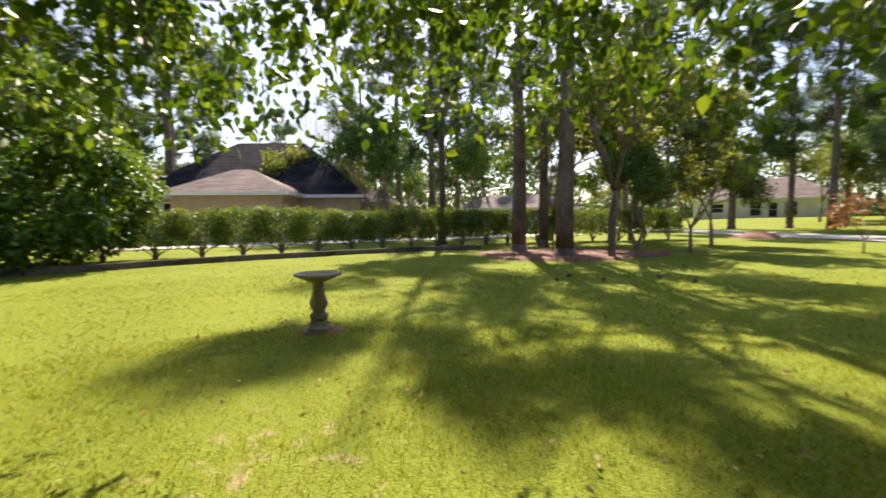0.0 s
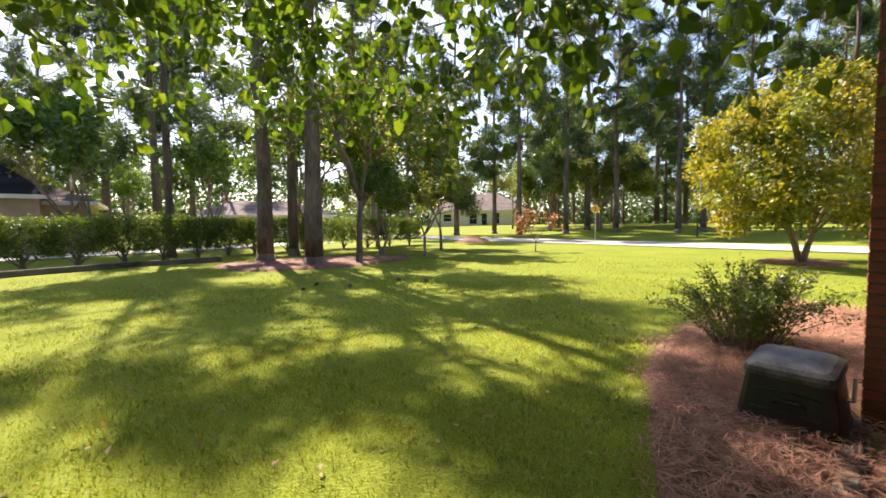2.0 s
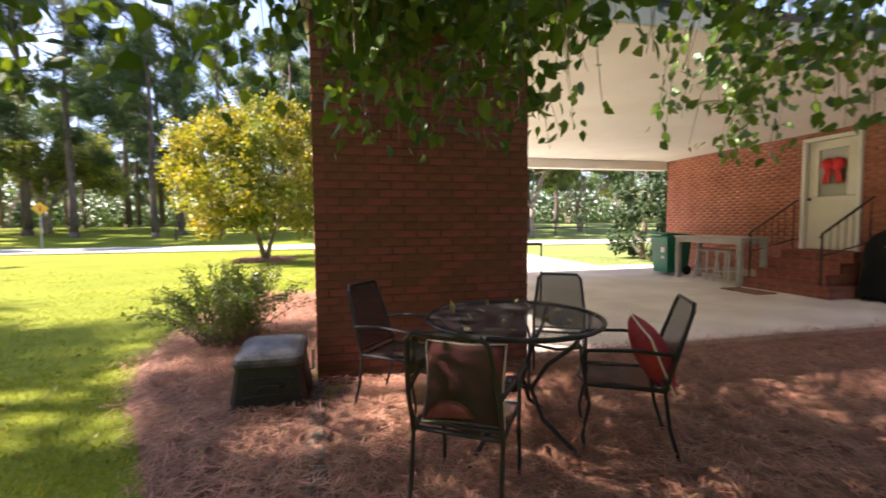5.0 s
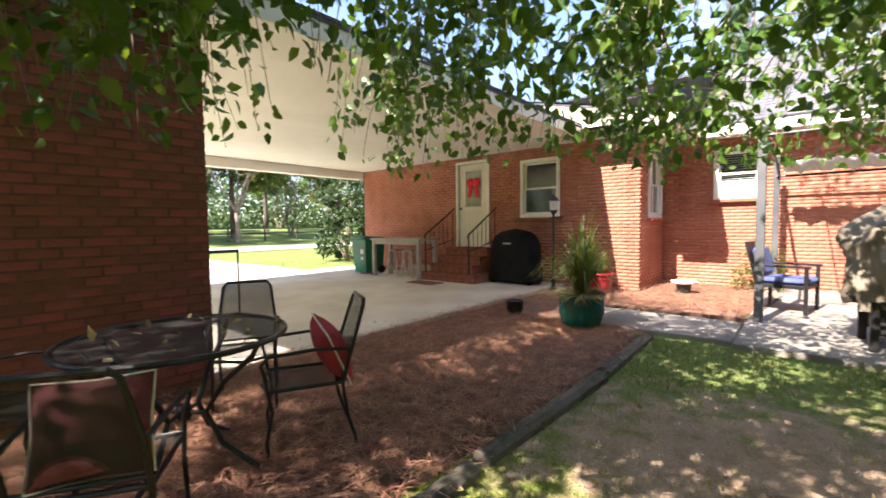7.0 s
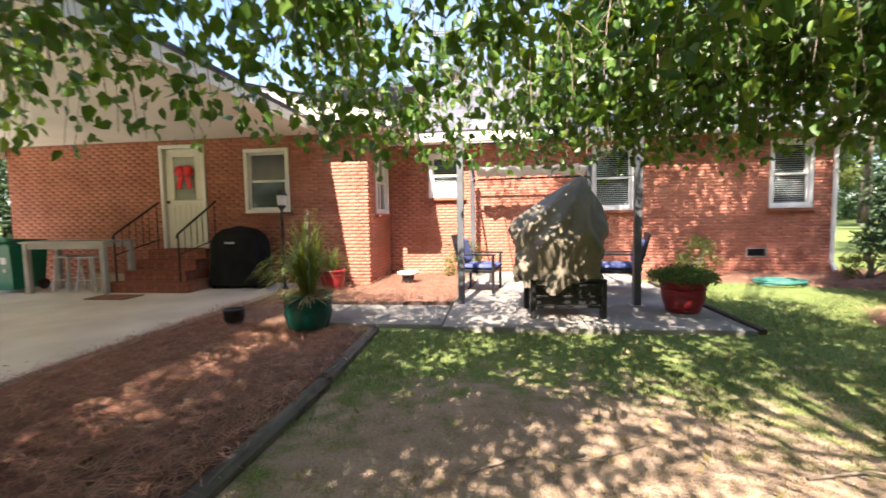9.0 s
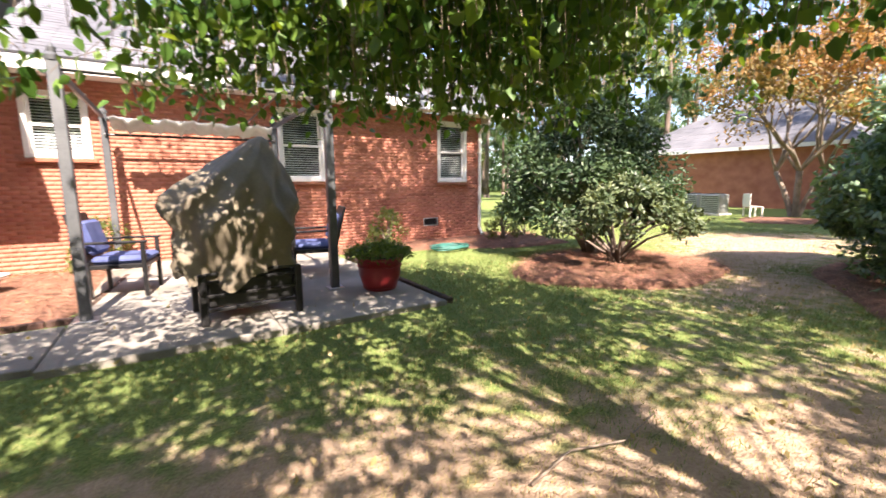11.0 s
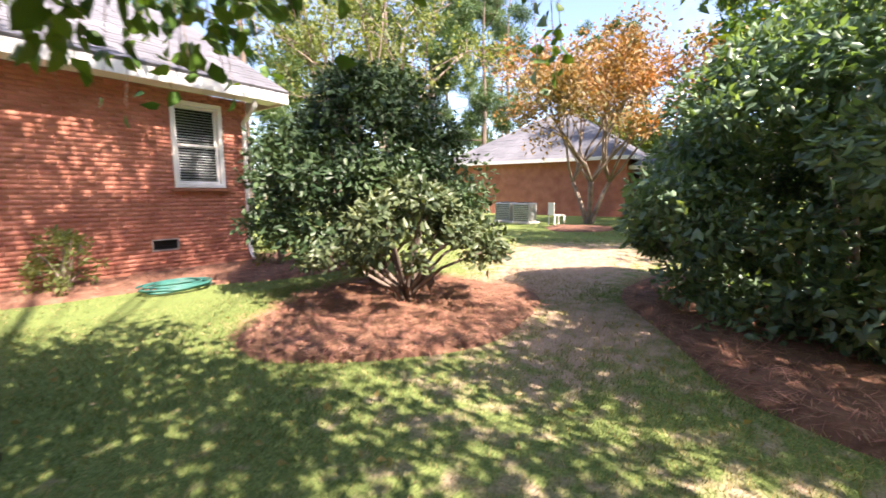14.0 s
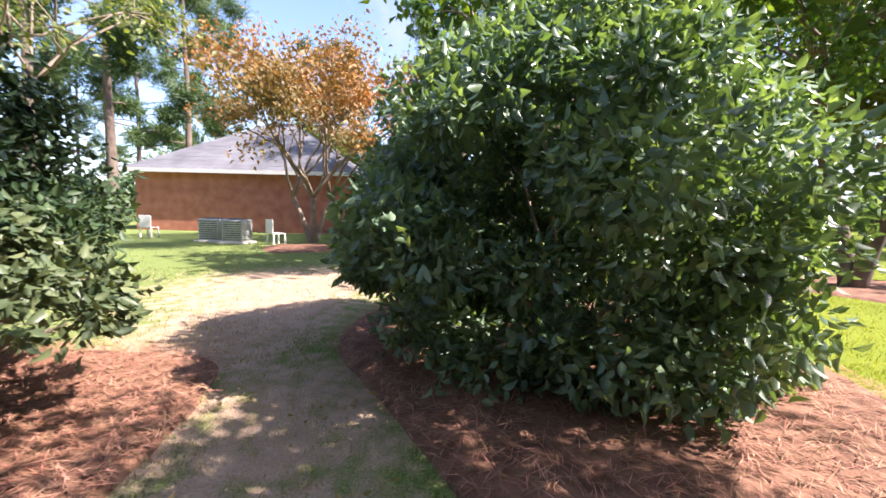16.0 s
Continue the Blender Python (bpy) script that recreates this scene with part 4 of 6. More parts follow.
def pillow(m, material, label):
    """A plump square cushion with a piped seam."""
    t = thing("throw_pillow", m, label, "pillow")
    g, n, w = Geo(), 10, 0.2
    for side in (-1, 1):
        k = len(g.v)
        for i in range(n + 1):
            for j in range(n + 1):
                u, v = 2 * i / n - 1, 2 * j / n - 1
                z = side * 0.095 * ((1 - u * u) * (1 - v * v)) ** 0.45
                pin = 1 - 0.07 * (1 - abs(u) ** 2) * abs(v) ** 3
                pin2 = 1 - 0.07 * (1 - abs(v) ** 2) * abs(u) ** 3
                g.v.append((u * w * pin2, v * w * pin, z))
        for i in range(n):
            for j in range(n):
                q = (k + i * (n + 1) + j, k + (i + 1) * (n + 1) + j, k + (i + 1) * (n + 1) + j + 1, k + i * (n + 1) + j + 1)
                g.f.append(q if side > 0 else q[::-1])
    part("cover", g, material, t, smooth=True)
    k = 0.93
    part("piping", Geo().tube([(-w, -w, 0), (0, -w * k, 0), (w, -w, 0), (w * k, 0, 0), (w, w, 0), (0, w * k, 0), (-w, w, 0), (-w * k, 0, 0), (-w, -w, 0)], 0.006), CREAM, t, "pale piping")
    return t


pillow(face(2.3, -0.2, 0.91, -0.41) @ pose(0.02, -0.15, 0.60, 76, 0, 6) @ Matrix.Diagonal((0.88, 0.85, 0.9, 1)), MAROON, "faded maroon patterned pillow leaning on the chair")
pillow(CHAIRS[1] @ pose(-0.01, -0.16, 0.55, 66, 0, 4) @ pose(0, 0, 0, 0, 0, 12) @ Matrix.Diagonal((0.92, 0.9, 0.92, 1)), REDCLOTH, "red pillow with pale piping on the chair")
stand = thing("metal_stand", H(2.6, 2.9, 0.045), "thin black metal frame standing on the carport floor", "stand")
for y in (-0.27, 0.6):
    part("leg", Geo().tube([(0, y, 0), (0, y, 0.92)], 0.014), BLACK, stand)
    part("foot", Geo().tube([(-0.15, y, 0.012), (0.15, y, 0.012)], 0.012), BLACK, stand)
part("top_bar", Geo().tube([(0, -0.28, 0.93), (0, 0.62, 0.93)], 0.02), BLACK, stand)

# composter
comp = thing("compost_bin", pose(3.55, 1.07, 0.0, 0, 0, 7.7), "black plastic compost bin with a sheen-toned lid", "compost bin")


def tub(rings, n=36, power=5.0, tilt=0.0):
    """A rounded box from (height, half depth, half width) rings; tilt raises its far side."""
    g = Geo()
    for z, hx, hy in rings:
        for i in range(n):
            a = 2 * math.pi * i / n
            c, q = math.cos(a), math.sin(a)
            k = (abs(c) ** power + abs(q) ** power) ** (-1 / power)
            g.v.append((hx * k * c, hy * k * q, z + tilt * (hx * k * c + 0.25) * min(1.0, z / 0.3)))
    for j in range(len(rings) - 1):
        g.f += [(j * n + i, j * n + (i + 1) % n, (j + 1) * n + (i + 1) % n, (j + 1) * n + i) for i in range(n)]
    g.f += [tuple(range(n))[::-1], tuple(range((len(rings) - 1) * n, len(rings) * n))]
    return g


part("body", tub([(0.0, 0.255, 0.27), (0.05, 0.255, 0.27), (0.06, 0.245, 0.26), (0.34, 0.205, 0.22)], 44, 9.0, 0.12), PLASTIC, comp)
part("lid", tub([(0.325, 0.218, 0.233), (0.35, 0.22, 0.235), (0.375, 0.212, 0.225), (0.395, 0.19, 0.19), (0.408, 0.15, 0.13), (0.412, 0.08, 0.05)], 44, 9.0, 0.12), LID_SHEEN, comp, "black lid with reflected light toned grey")
for z, hx in ((0.13, 0.236), (0.25, 0.219)):
    part("ridge", Geo().tube([(-hx - 0.002, -0.17, z), (-hx - 0.006, 0, z + 0.012), (-hx - 0.002, 0.17, z)], 0.006, n=5), PLASTIC, comp)
part("handle", Geo().tube([(-0.225, -0.10, 0.19), (-0.255, -0.07, 0.205), (-0.255, 0.03, 0.205), (-0.228, 0.06, 0.175)], 0.011), PLASTIC, comp)
part("crank", Geo().tube([(0.08, -0.235, 0.2), (0.08, -0.275, 0.2), (0.1, -0.275, 0.34)], 0.012), STEEL, comp)
part("latch", Geo().box((0.06, -0.222, 0.32), (0.05, 0.014, 0.09), 0.005), BLACK, comp)

# landscape timbers
for i, (e0, s0, e1, s1) in enumerate([(-0.06, 0.0, -1.25, 0.08), (-1.27, 0.09, -2.26, 0.12), (-2.3, 0.2, -2.31, 2.2), (-2.29, 2.25, -2.33, 4.0), (-2.31, 4.04, -2.27, 5.6)]):
    p0, p1 = Vector((*hp(e0, s0), 0)), Vector((*hp(e1, s1), 0))
    d = p1 - p0
    tb = part("landscape_timber", Geo().box((d.length / 2, 0, 0.0), (d.length, 0.12, 0.12), 0.03), TIMBER, None, "weathered grey landscape timber edging the bed", pose(p0.x, p0.y, 0.0, 1.5 - i, 0, math.degrees(math.atan2(d.y, d.x))))
    tagged(tb, category="timber edging", group="bed edging timbers")
for i, (a, b) in enumerate([((-13.5, 8.6), (-10.3, 10.4)), ((-10.28, 10.42), (-7.0, 13.7)), ((-6.97, 13.73), (-4.0, 15.6)), ((-3.97, 15.62), (-0.9, 17.4)), ((-0.87, 17.42), (1.6, 18.0))]):
    d = Vector((b[0] - a[0], b[1] - a[1], 0))
    tb = part("landscape_timber", Geo().box((d.length / 2, 0, 0.07), (d.length, 0.16, 0.2), 0.02), TIMBER, None, "dark timber edging along the hedge bed", pose(*a, 0.0, 0, 0, math.degrees(math.atan2(d.y, d.x))))
    tagged(tb, category="timber edging", group="hedge edging timbers")

# birdbath
bath = thing("birdbath", pose(-1.47, 4.98, -0.01), "weathered cast stone birdbath on a turned pedestal", "birdbath")
part("base", Geo().lathe([(0.15, 0.0), (0.15, 0.05), (0.13, 0.07), (0.115, 0.1), (0.1, 0.14)], 8), STONE, bath)
part("pedestal", Geo().lathe([(0.1, 0.135), (0.105, 0.2), (0.075, 0.225), (0.07, 0.25), (0.1, 0.29), (0.105, 0.34), (0.075, 0.43), (0.06, 0.52), (0.065, 0.57), (0.09, 0.59)], 20), STONE, bath, smooth=True)
part("bowl", Geo().lathe([(0.07, 0.58), (0.13, 0.6), (0.22, 0.64), (0.265, 0.66), (0.27, 0.685), (0.245, 0.69), (0.2, 0.665), (0.1, 0.645), (0.0, 0.64)], 32, wob=0.03), STONE, bath, smooth=True)
sheet("mulch_ring", ring((-1.47, 4.98), 0.3, 0.28), 0.03, STRAW, "small straw ring at the birdbath's foot", step=0.06, category="mulch bed")

# ---- under the carport ----
bin_ = thing("wheeled_bin", H(5.35, 7.85, 0.045), "green wheeled plastic rubbish bin with closed lid", "bin")
g = Geo()
for z, k in ((0.06, 0.82), (0.9, 1.0)):
    for x, y in ((-1, -1), (1, -1), (1, 1), (-1, 1)):
        g.v.append((x * 0.28 * k, y * 0.34 * k, z))
g.f = [(3, 2, 1, 0), (4, 5, 6, 7)] + [(i, (i + 1) % 4, 4 + (i + 1) % 4, 4 + i) for i in range(4)]
part("body", g, GREENP, bin_)
part("rim", Geo().box((0, 0, 0.9), (0.6, 0.72, 0.05), 0.015), GREENP, bin_)
part("lid", Geo().box((0, 0.01, 0.0), (0.6, 0.74, 0.06), 0.025), GREENP, bin_, m=pose(0, 0, 0.96, 4, 0, 0))
part("handle", Geo().tube([(-0.22, -0.36, 0.88), (-0.22, -0.43, 0.9), (0.22, -0.43, 0.9), (0.22, -0.36, 0.88)], 0.014), GREENP, bin_)
for sx in (-1, 1):
    part("wheel", Geo().lathe([(0.0, -0.025), (0.1, -0.025), (0.11, 0.0), (0.1, 0.025), (0.0, 0.025)], 20), BLACK, bin_, m=pose(sx * 0.25, -0.24, 0.11, 0, 90, 0))
part("stamp", Geo().box((-0.12, 0.325, 0.6), (0.1, 0.01, 0.12)).box((-0.12, 0.318, 0.42), (0.06, 0.01, 0.06)), STEEL, bin_)

bar = thing("bar_table", H(4.0, 7.85, 0.045), "grey weathered wooden bar table", "table")
for i in range(4):
    part("plank", Geo().box((0, -0.27 + 0.18 * i, 0.93), (1.72, 0.172, 0.04), 0.006), GREYWOOD, bar)
for x in (-0.78, 0.78):
    for y in (-0.28, 0.28):
        part("leg", Geo().box((x, y, 0.455), (0.09, 0.09, 0.91), 0.008), GREYWOOD, bar)
part("apron", Geo().box((0, 0.30, 0.86), (1.46, 0.03, 0.1), 0.004).box((0, -0.30, 0.86), (1.46, 0.03, 0.1), 0.004), GREYWOOD, bar)


def stool(m):
    t = thing("bar_stool", m, "pale grey wooden bar stool", "stool", "bar stools")
    part("seat", Geo().box((0, 0, 0.64), (0.3, 0.3, 0.035), 0.01), PALEWOOD, t)
    for x in (-1, 1):
        for y in (-1, 1):
            part("leg", Geo().tube([(x * 0.17, y * 0.17, 0.0), (x * 0.115, y * 0.115, 0.63)], 0.02, n=6), PALEWOOD, t)
    for y in (-1, 1):
        part("stretcher", Geo().tube([(-0.15, y * 0.15, 0.22), (0.15, y * 0.15, 0.22)], 0.012, n=6), PALEWOOD, t)
    return t


st = stool(H(4.38, 7.95, 0.045))
copy_thing(st, H(3.82, 7.9, 0.045, 8))
for e, s, w in ((3.6, 8.35, 0.34), (4.15, 8.4, 0.3)):
    bx = thing("cardboard_box", H(e, s, 0.045, 6), "worn tan box on the floor under the table", "box")
    part("carton", Geo().box((0, 0, 0.13), (w, 0.28, 0.26), 0.006), TANWALL, bx)
    part("flap", Geo().box((0, 0.07, 0.264), (w - 0.01, 0.12, 0.006)), TANWALL, bx)
mat_ = part("door_mat", Geo().box((0, 0, 0.008), (0.75, 0.42, 0.016), 0.004), STRAW, None, "brown door mat before the steps", H(2.75, 7.25, 0.045, 0))
tagged(mat_, category="mat")


def draped(name, rx, ry, h, z0, m, material, label, category, folds, seed, top=0.25, dome=2.2):
    """A cloth cover over a thing: rounded top and hanging folds."""
    t = thing(name, m, label, category)
    r_ = np.random.default_rng(seed)
    ph = r_.uniform(0, 6.28, 6)
    g, nz, na = Geo(), 16, 64
    for j in range(nz + 1):
        f = j / nz
        k = (1 - f ** dome) ** 0.5 * (1 - top) + top * (1 - f)
        for i in range(na):
            a = 2 * math.pi * i / na
            sq = 1 / max(abs(math.cos(a)), abs(math.sin(a))) ** 0.45
            fold = 1 + folds * (1 - f) ** 0.6 * (math.sin(9 * a + ph[0] + 3 * f) * 0.5 + math.sin(17 * a + ph[1] - 4 * f) * 0.3 + math.sin(5 * a + ph[2]) * 0.5) + folds * 0.6 * math.sin(4 * a + 11 * f + ph[3])
            g.v.append((rx * k * sq * fold * math.cos(a), ry * k * sq * fold * math.sin(a), z0 + (h - z0) * f + folds * 0.25 * (1 - f) * math.sin(7 * a + ph[4])))
    for j in range(nz):
        for i in range(na):
            g.f.append((j * na + i, j * na + (i + 1) % na, (j + 1) * na + (i + 1) % na, (j + 1) * na + i))
    part("cover", g, material, t, smooth=True)
    return t


gr = draped("covered_grill", 0.60, 0.30, 1.17, 0.06, H(1.15, 8.42, 0.045), BLACKC, "barbecue grill under a black fitted cover", "grill", 0.03, 3, 0.08, 7.0)
part("badge", Geo().box((0.02, 0.325, 0.86), (0.2, 0.01, 0.035), 0.004), STEEL, gr)
for x in (-0.45, 0.45):
    for y in (-0.2, 0.2):
        part("wheel", Geo().lathe([(0.0, -0.02), (0.05, -0.02), (0.05, 0.02), (0.0, 0.02)], 12), BLACK, gr, m=pose(x, y, 0.05, 0, 90, 0))

lamp = thing("lamp_post", H(0.02, 7.9, 0.03), "black garden lamp post with glass lantern", "lamp post")
part("pole", Geo().tube([(0, 0, 0), (0, 0, 1.46)], 0.028, 0.024, 10), BLACK, lamp)
part("base", Geo().lathe([(0.08, 0), (0.075, 0.05), (0.03, 0.12)], 12), BLACK, lamp)
part("lantern", Geo().lathe([(0.04, 1.46), (0.07, 1.5), (0.085, 1.52), (0.09, 1.53)], 6), BLACK, lamp)
part("glass", Geo().lathe([(0.07, 1.531), (0.085, 1.70)], 6), BLIND, lamp, "frosted glass sides")
part("cap", Geo().lathe([(0.115, 1.70), (0.08, 1.76), (0.02, 1.80), (0.012, 1.84), (0.0, 1.85)], 6), BLACK, lamp)
part("bracket", Geo().tube([(0, 0, 1.40), (-0.2, 0, 1.40)], 0.012), BLACK, lamp)

# ---- pots and small garden things ----
def pot(name, m, r, h, material, label, band=True, taper=0.72):
    t = thing(name, m, label, "plant pot")
    part("body", Geo().lathe([(r * taper * 0.95, 0.0), (r * taper, 0.01), (r * (taper + 0.2), h * 0.45), (r * 0.98, h * 0.9), (r * 1.06, h * 0.92), (r * 1.06, h), (r * 0.94, h), (r * 0.9, h * 0.86), (0.0, h * 0.86)], 28), material, t, smooth=True)
    part("soil", Geo().lathe([(r * 0.9, h * 0.8), (r * 0.88, h * 0.89), (0.0, h * 0.91)], 20), SOIL, t)
    if band:
        part("band", Geo().tube([(r * 0.985 * math.cos(a), r * 0.985 * math.sin(a), h * 0.74) for a in np.linspace(0, 2 * math.pi, 33)], 0.008, n=5), material, t)
        part("band", Geo().tube([(r * (taper + 0.03) * math.cos(a), r * (taper + 0.03) * math.sin(a), h * 0.1) for a in np.linspace(0, 2 * math.pi, 33)], 0.008, n=5), material, t)
    return t


def blades(name, n, length, spread, width, material, seed, rise_=0.75):
    """A tuft of arching strap leaves."""
    r_ = np.random.default_rng(seed)
    vs, fs = [], []
    for i in range(n):
        a, L = r_.uniform(0, 6.283), length * r_.uniform(0.55, 1.1)
        out = spread * r_.uniform(0.15, 1.0)
        side = Vector((-math.sin(a), math.cos(a), 0)) * width * r_.uniform(0.6, 1.1)
        k = len(vs)
        for j in range(6):
            f = j / 5
            rr = 0.06 + out * f ** 1.5
            z = L * rise_ * (f * 1.5 - f * f * (0.5 + 0.9 * out / max(spread, 0.01)))
            c = Vector((rr * math.cos(a), rr * math.sin(a), z))
            w = side * (1 - f ** 2) + side * 0.05
            vs += [c - w, c + w]
        fs += [(k + 2 * j, k + 2 * j + 1, k + 2 * j + 3, k + 2 * j + 2) for j in range(5)]
    return arrays(name, np.array([tuple(v) for v in vs]), np.array(fs), material)


pot("green_pot", pose(3.05, -4.82, 0.04), 0.27, 0.42, GREENG, "glossy dark green glazed round plant pot", False, 0.8)
gt = thing("ornamental_grass", pose(3.05, -4.82, 0.40), "arching lemongrass clump in the green pot", "plant")
part("foliage", blades("foliage", 230, 1.6, 0.7, 0.013, LEAF_LT, 21), None, gt)
part("dry_foliage", blades("dry_foliage", 330, 0.6, 0.75, 0.006, DRYGRASS, 22, 0.25), None, gt, "dry tan blades hanging over the rim")
pot("black_pot", pose(4.1, -4.85, 0.04), 0.12, 0.19, PLASTIC, "small empty black nursery pot", False, 0.8)
pot("red_pot", pose(-1.27, -6.52, 0.05), 0.27, 0.40, REDGLZ, "red glazed plant pot with raised bands")
fern = thing("fern", pose(-1.27, -6.52, 0.42), "low feathery green fern in the red pot", "plant")
ff = np.random.default_rng(31)
a_ = ff.uniform(0, 6.283, 2600)
r_ = ff.uniform(0, 1, 2600) ** 0.6 * 0.40
part("foliage", leaves("foliage", np.stack([r_ * np.cos(a_), r_ * np.sin(a_), 0.10 + 0.06 * np.cos(r_ * 4) + ff.normal(0, 0.03, 2600) - 0.03 * (r_ / 0.5) ** 2], 1), 0.05, LEAF_HG, width=0.4), None, fern)
pot("red_pot", H(-0.75, 8.15, 0.05), 0.24, 0.36, REDGLZ, "red glazed plant pot by the wall corner")
pt = thing("potted_plant", H(-0.75, 8.15, 0.37), "grassy plant in the red pot by the wall", "plant")
part("foliage", blades("foliage", 60, 0.8, 0.4, 0.01, LEAF_LT, 23), None, pt)
wp = thing("white_planter", H(-1.95, 9.05, 0.05), "white dish on a dark pot in the straw", "planter")
part("pot", Geo().lathe([(0.1, 0.0), (0.13, 0.13), (0.0, 0.14)], 16), PLASTIC, wp)
part("dish", Geo().lathe([(0.12, 0.141), (0.21, 0.17), (0.22, 0.2), (0.19, 0.19), (0.0, 0.165)], 20), WHITE, wp)
urn = thing("garden_urn", H(-6.5, 9.97, 0.02), "dark blue-grey glazed urn by the wall", "urn")
part("body", Geo().lathe([(0.06, 0.0), (0.08, 0.02), (0.125, 0.13), (0.13, 0.19), (0.095, 0.27), (0.065, 0.30)], 24), URN, urn)
part("rim", Geo().lathe([(0.066, 0.30), (0.085, 0.335), (0.078, 0.335), (0.055, 0.29)], 24), URN, urn)
hose = thing("garden_hose", H(-8.62, 9.0, 0.02), "coiled teal garden hose on the ground", "hose")
pts = [((0.22 + 0.05 * math.sin(a * 0.7)) * 1.7 * math.cos(a), (0.22 + 0.05 * math.cos(a * 0.9)) * math.sin(a), 0.02 + 0.004 * a * 0.5) for a in np.linspace(0, 2 * math.pi * 6, 120)]
part("coil", Geo().tube(pts, 0.012, n=6), HOSE, hose, smooth=True)
for (a, b) in [(hp(-3.05, 7.12), hp(-0.95, 7.0)), (hp(-3.08, 7.15), hp(-3.32, 9.5)), (hp(-6.5, 5.7), hp(-6.55, 9.3))]:
    d = Vector((b[0] - a[0], b[1] - a[1], 0))
    ed = thing("brick_edging", pose(*a, 0, 0, 0, math.degrees(math.atan2(d.y, d.x))), "dark soiled brick edging set flush in the ground", "edging", "brick edgings")
    k_ = int(d.length / 0.21)
    em = Geo().box((0, 0, 0), (0.2, 0.07, 0.09), 0.008).mesh("brick")
    for j in range(k_):
        part("brick", em, BRICK_OLD, ed, m=pose(0.1 + j * 0.21, 0, 0.008, 0, 2 * math.sin(j * 3), 3 * math.sin(j * 5)))

# ---- pergola, covered fire bowl and armchairs on the patio ----
perg = thing("pergola", HOUSE, "dark grey metal pergola with a folded canopy", "pergola")
PE, PS = (-3.18, -5.58), (6.92, 10.05)
for e in PE:
    for s in PS:
        part("post", Geo().box((e, -s, 1.22), (0.095, 0.095, 2.34), 0.008), POSTM, perg)
        part("foot_plate", Geo().box((e, -s, 0.056), (0.19, 0.19, 0.012), 0.003), STEEL, perg)
        part("finial", Geo().lathe([(0.06, 2.39), (0.065, 2.43), (0.03, 2.46), (0.035, 2.5), (0.0, 2.55)], 10, (e, -s, 0)), POSTM, perg)
for s in PS:
    part("beam", Geo().tube([(PE[0], -s, 2.33), (PE[1], -s, 2.33)], 0.022), BLACK, perg)
part("beam", Geo().tube([(PE[0], -9.98, 2.08), (PE[1], -9.98, 2.1)], 0.02), BLACK, perg)
for e in PE:
    part("beam", Geo().box((e, -8.48, 2.34), (0.04, 3.0, 0.06), 0.005), POSTM, perg)
for k_ in range(3):
    e = -3.7 - 0.7 * k_
    part("rafter", Geo().tube([(e, -6.92, 2.35), (e, -10.05, 2.35)], 0.012), BLACK, perg)
can = Geo()
for i in range(41):
    e = PE[0] - 0.1 + (PE[1] - PE[0] + 0.2) * i / 40
    sag = 0.05 * math.sin(i * 1.1) + 0.03 * math.sin(i * 2.7)
    for y, z in ((-9.66, 2.30), (-9.71, 2.19 + sag * 0.5), (-9.77, 2.29), (-9.83, 2.17 + sag), (-9.89, 2.29), (-9.96, 2.14)):
        can.v.append((e, y, z + sag * 0.4))
can.f = [(i * 6 + j, i * 6 + j + 1, i * 6 + j + 7, i * 6 + j + 6) for i in range(40) for j in range(5)]
part("canopy", can, FABRIC, perg, "pale striped canopy cloth drawn back in folds", smooth=True)

fire = thing("covered_chiminea", H(-4.52, 6.42, 0.05, 4), "chiminea under a crumpled tan cloth cover on a black iron base", "chiminea")
COVER = [(0.0, 0.52, 0.08), (0.24, 0.55, 0.08), (0.47, 0.60, 0.07), (0.57, 0.56, 0.04), (0.66, 0.46, 0.0), (0.84, 0.24, -0.11), (0.97, 0.09, -0.2), (1.0, 0.02, -0.22)]
cg, cn_z, cn_a = Geo(), 34, 96
for j in range(cn_z + 1):
    f = j / cn_z
    r0, cx = (float(np.interp(f, [c[0] for c in COVER], [c[i] for c in COVER])) for i in (1, 2))
    for i in range(cn_a):
        a = 2 * math.pi * i / cn_a
        sq = 1 / max(abs(math.cos(a)), abs(math.sin(a))) ** 0.3
        crease = -0.16 * abs(math.sin(3.5 * a + 3.2 * f + 0.6)) ** 0.6 - 0.09 * abs(math.sin(5.5 * a - 6 * f + 2)) ** 0.7 + 0.06 * math.sin(11 * a + 9 * f)
        lump = 0.16 * noise.noise(Vector((2.2 * math.cos(a), 2.2 * math.sin(a), 4.5 * f + 3)))
        k = r0 * sq * (1.1 + crease * (1 - 0.5 * f) + lump)
        hem = 0.07 * (1 - f) ** 4 * (math.sin(3 * a + 1) + 0.5 * math.sin(8 * a))
        cg.v.append((cx + k * math.cos(a), 0.8 * k * math.sin(a), 0.40 + 1.33 * f + hem + 0.05 * lump))
cg.f = [(j * cn_a + i, j * cn_a + (i + 1) % cn_a, (j + 1) * cn_a + (i + 1) % cn_a, (j + 1) * cn_a + i) for j in range(cn_z) for i in range(cn_a)]
cg.f.append(tuple(range(cn_z * cn_a, (cn_z + 1) * cn_a)))
part("cover", cg, TARP, fire, "crumpled tan cloth cover", smooth=True)
for x in (-0.42, 0.42):
    for y in (-0.3, 0.3):
        part("leg", Geo().box((x, y, 0.24), (0.07, 0.07, 0.48), 0.01), BLACK, fire)
for z in (0.14, 0.27, 0.40, 0.47):
    for y in (-0.31, 0.31):
        part("rail", Geo().box((0, y, z), (0.80, 0.03, 0.03), 0.006), BLACK, fire)
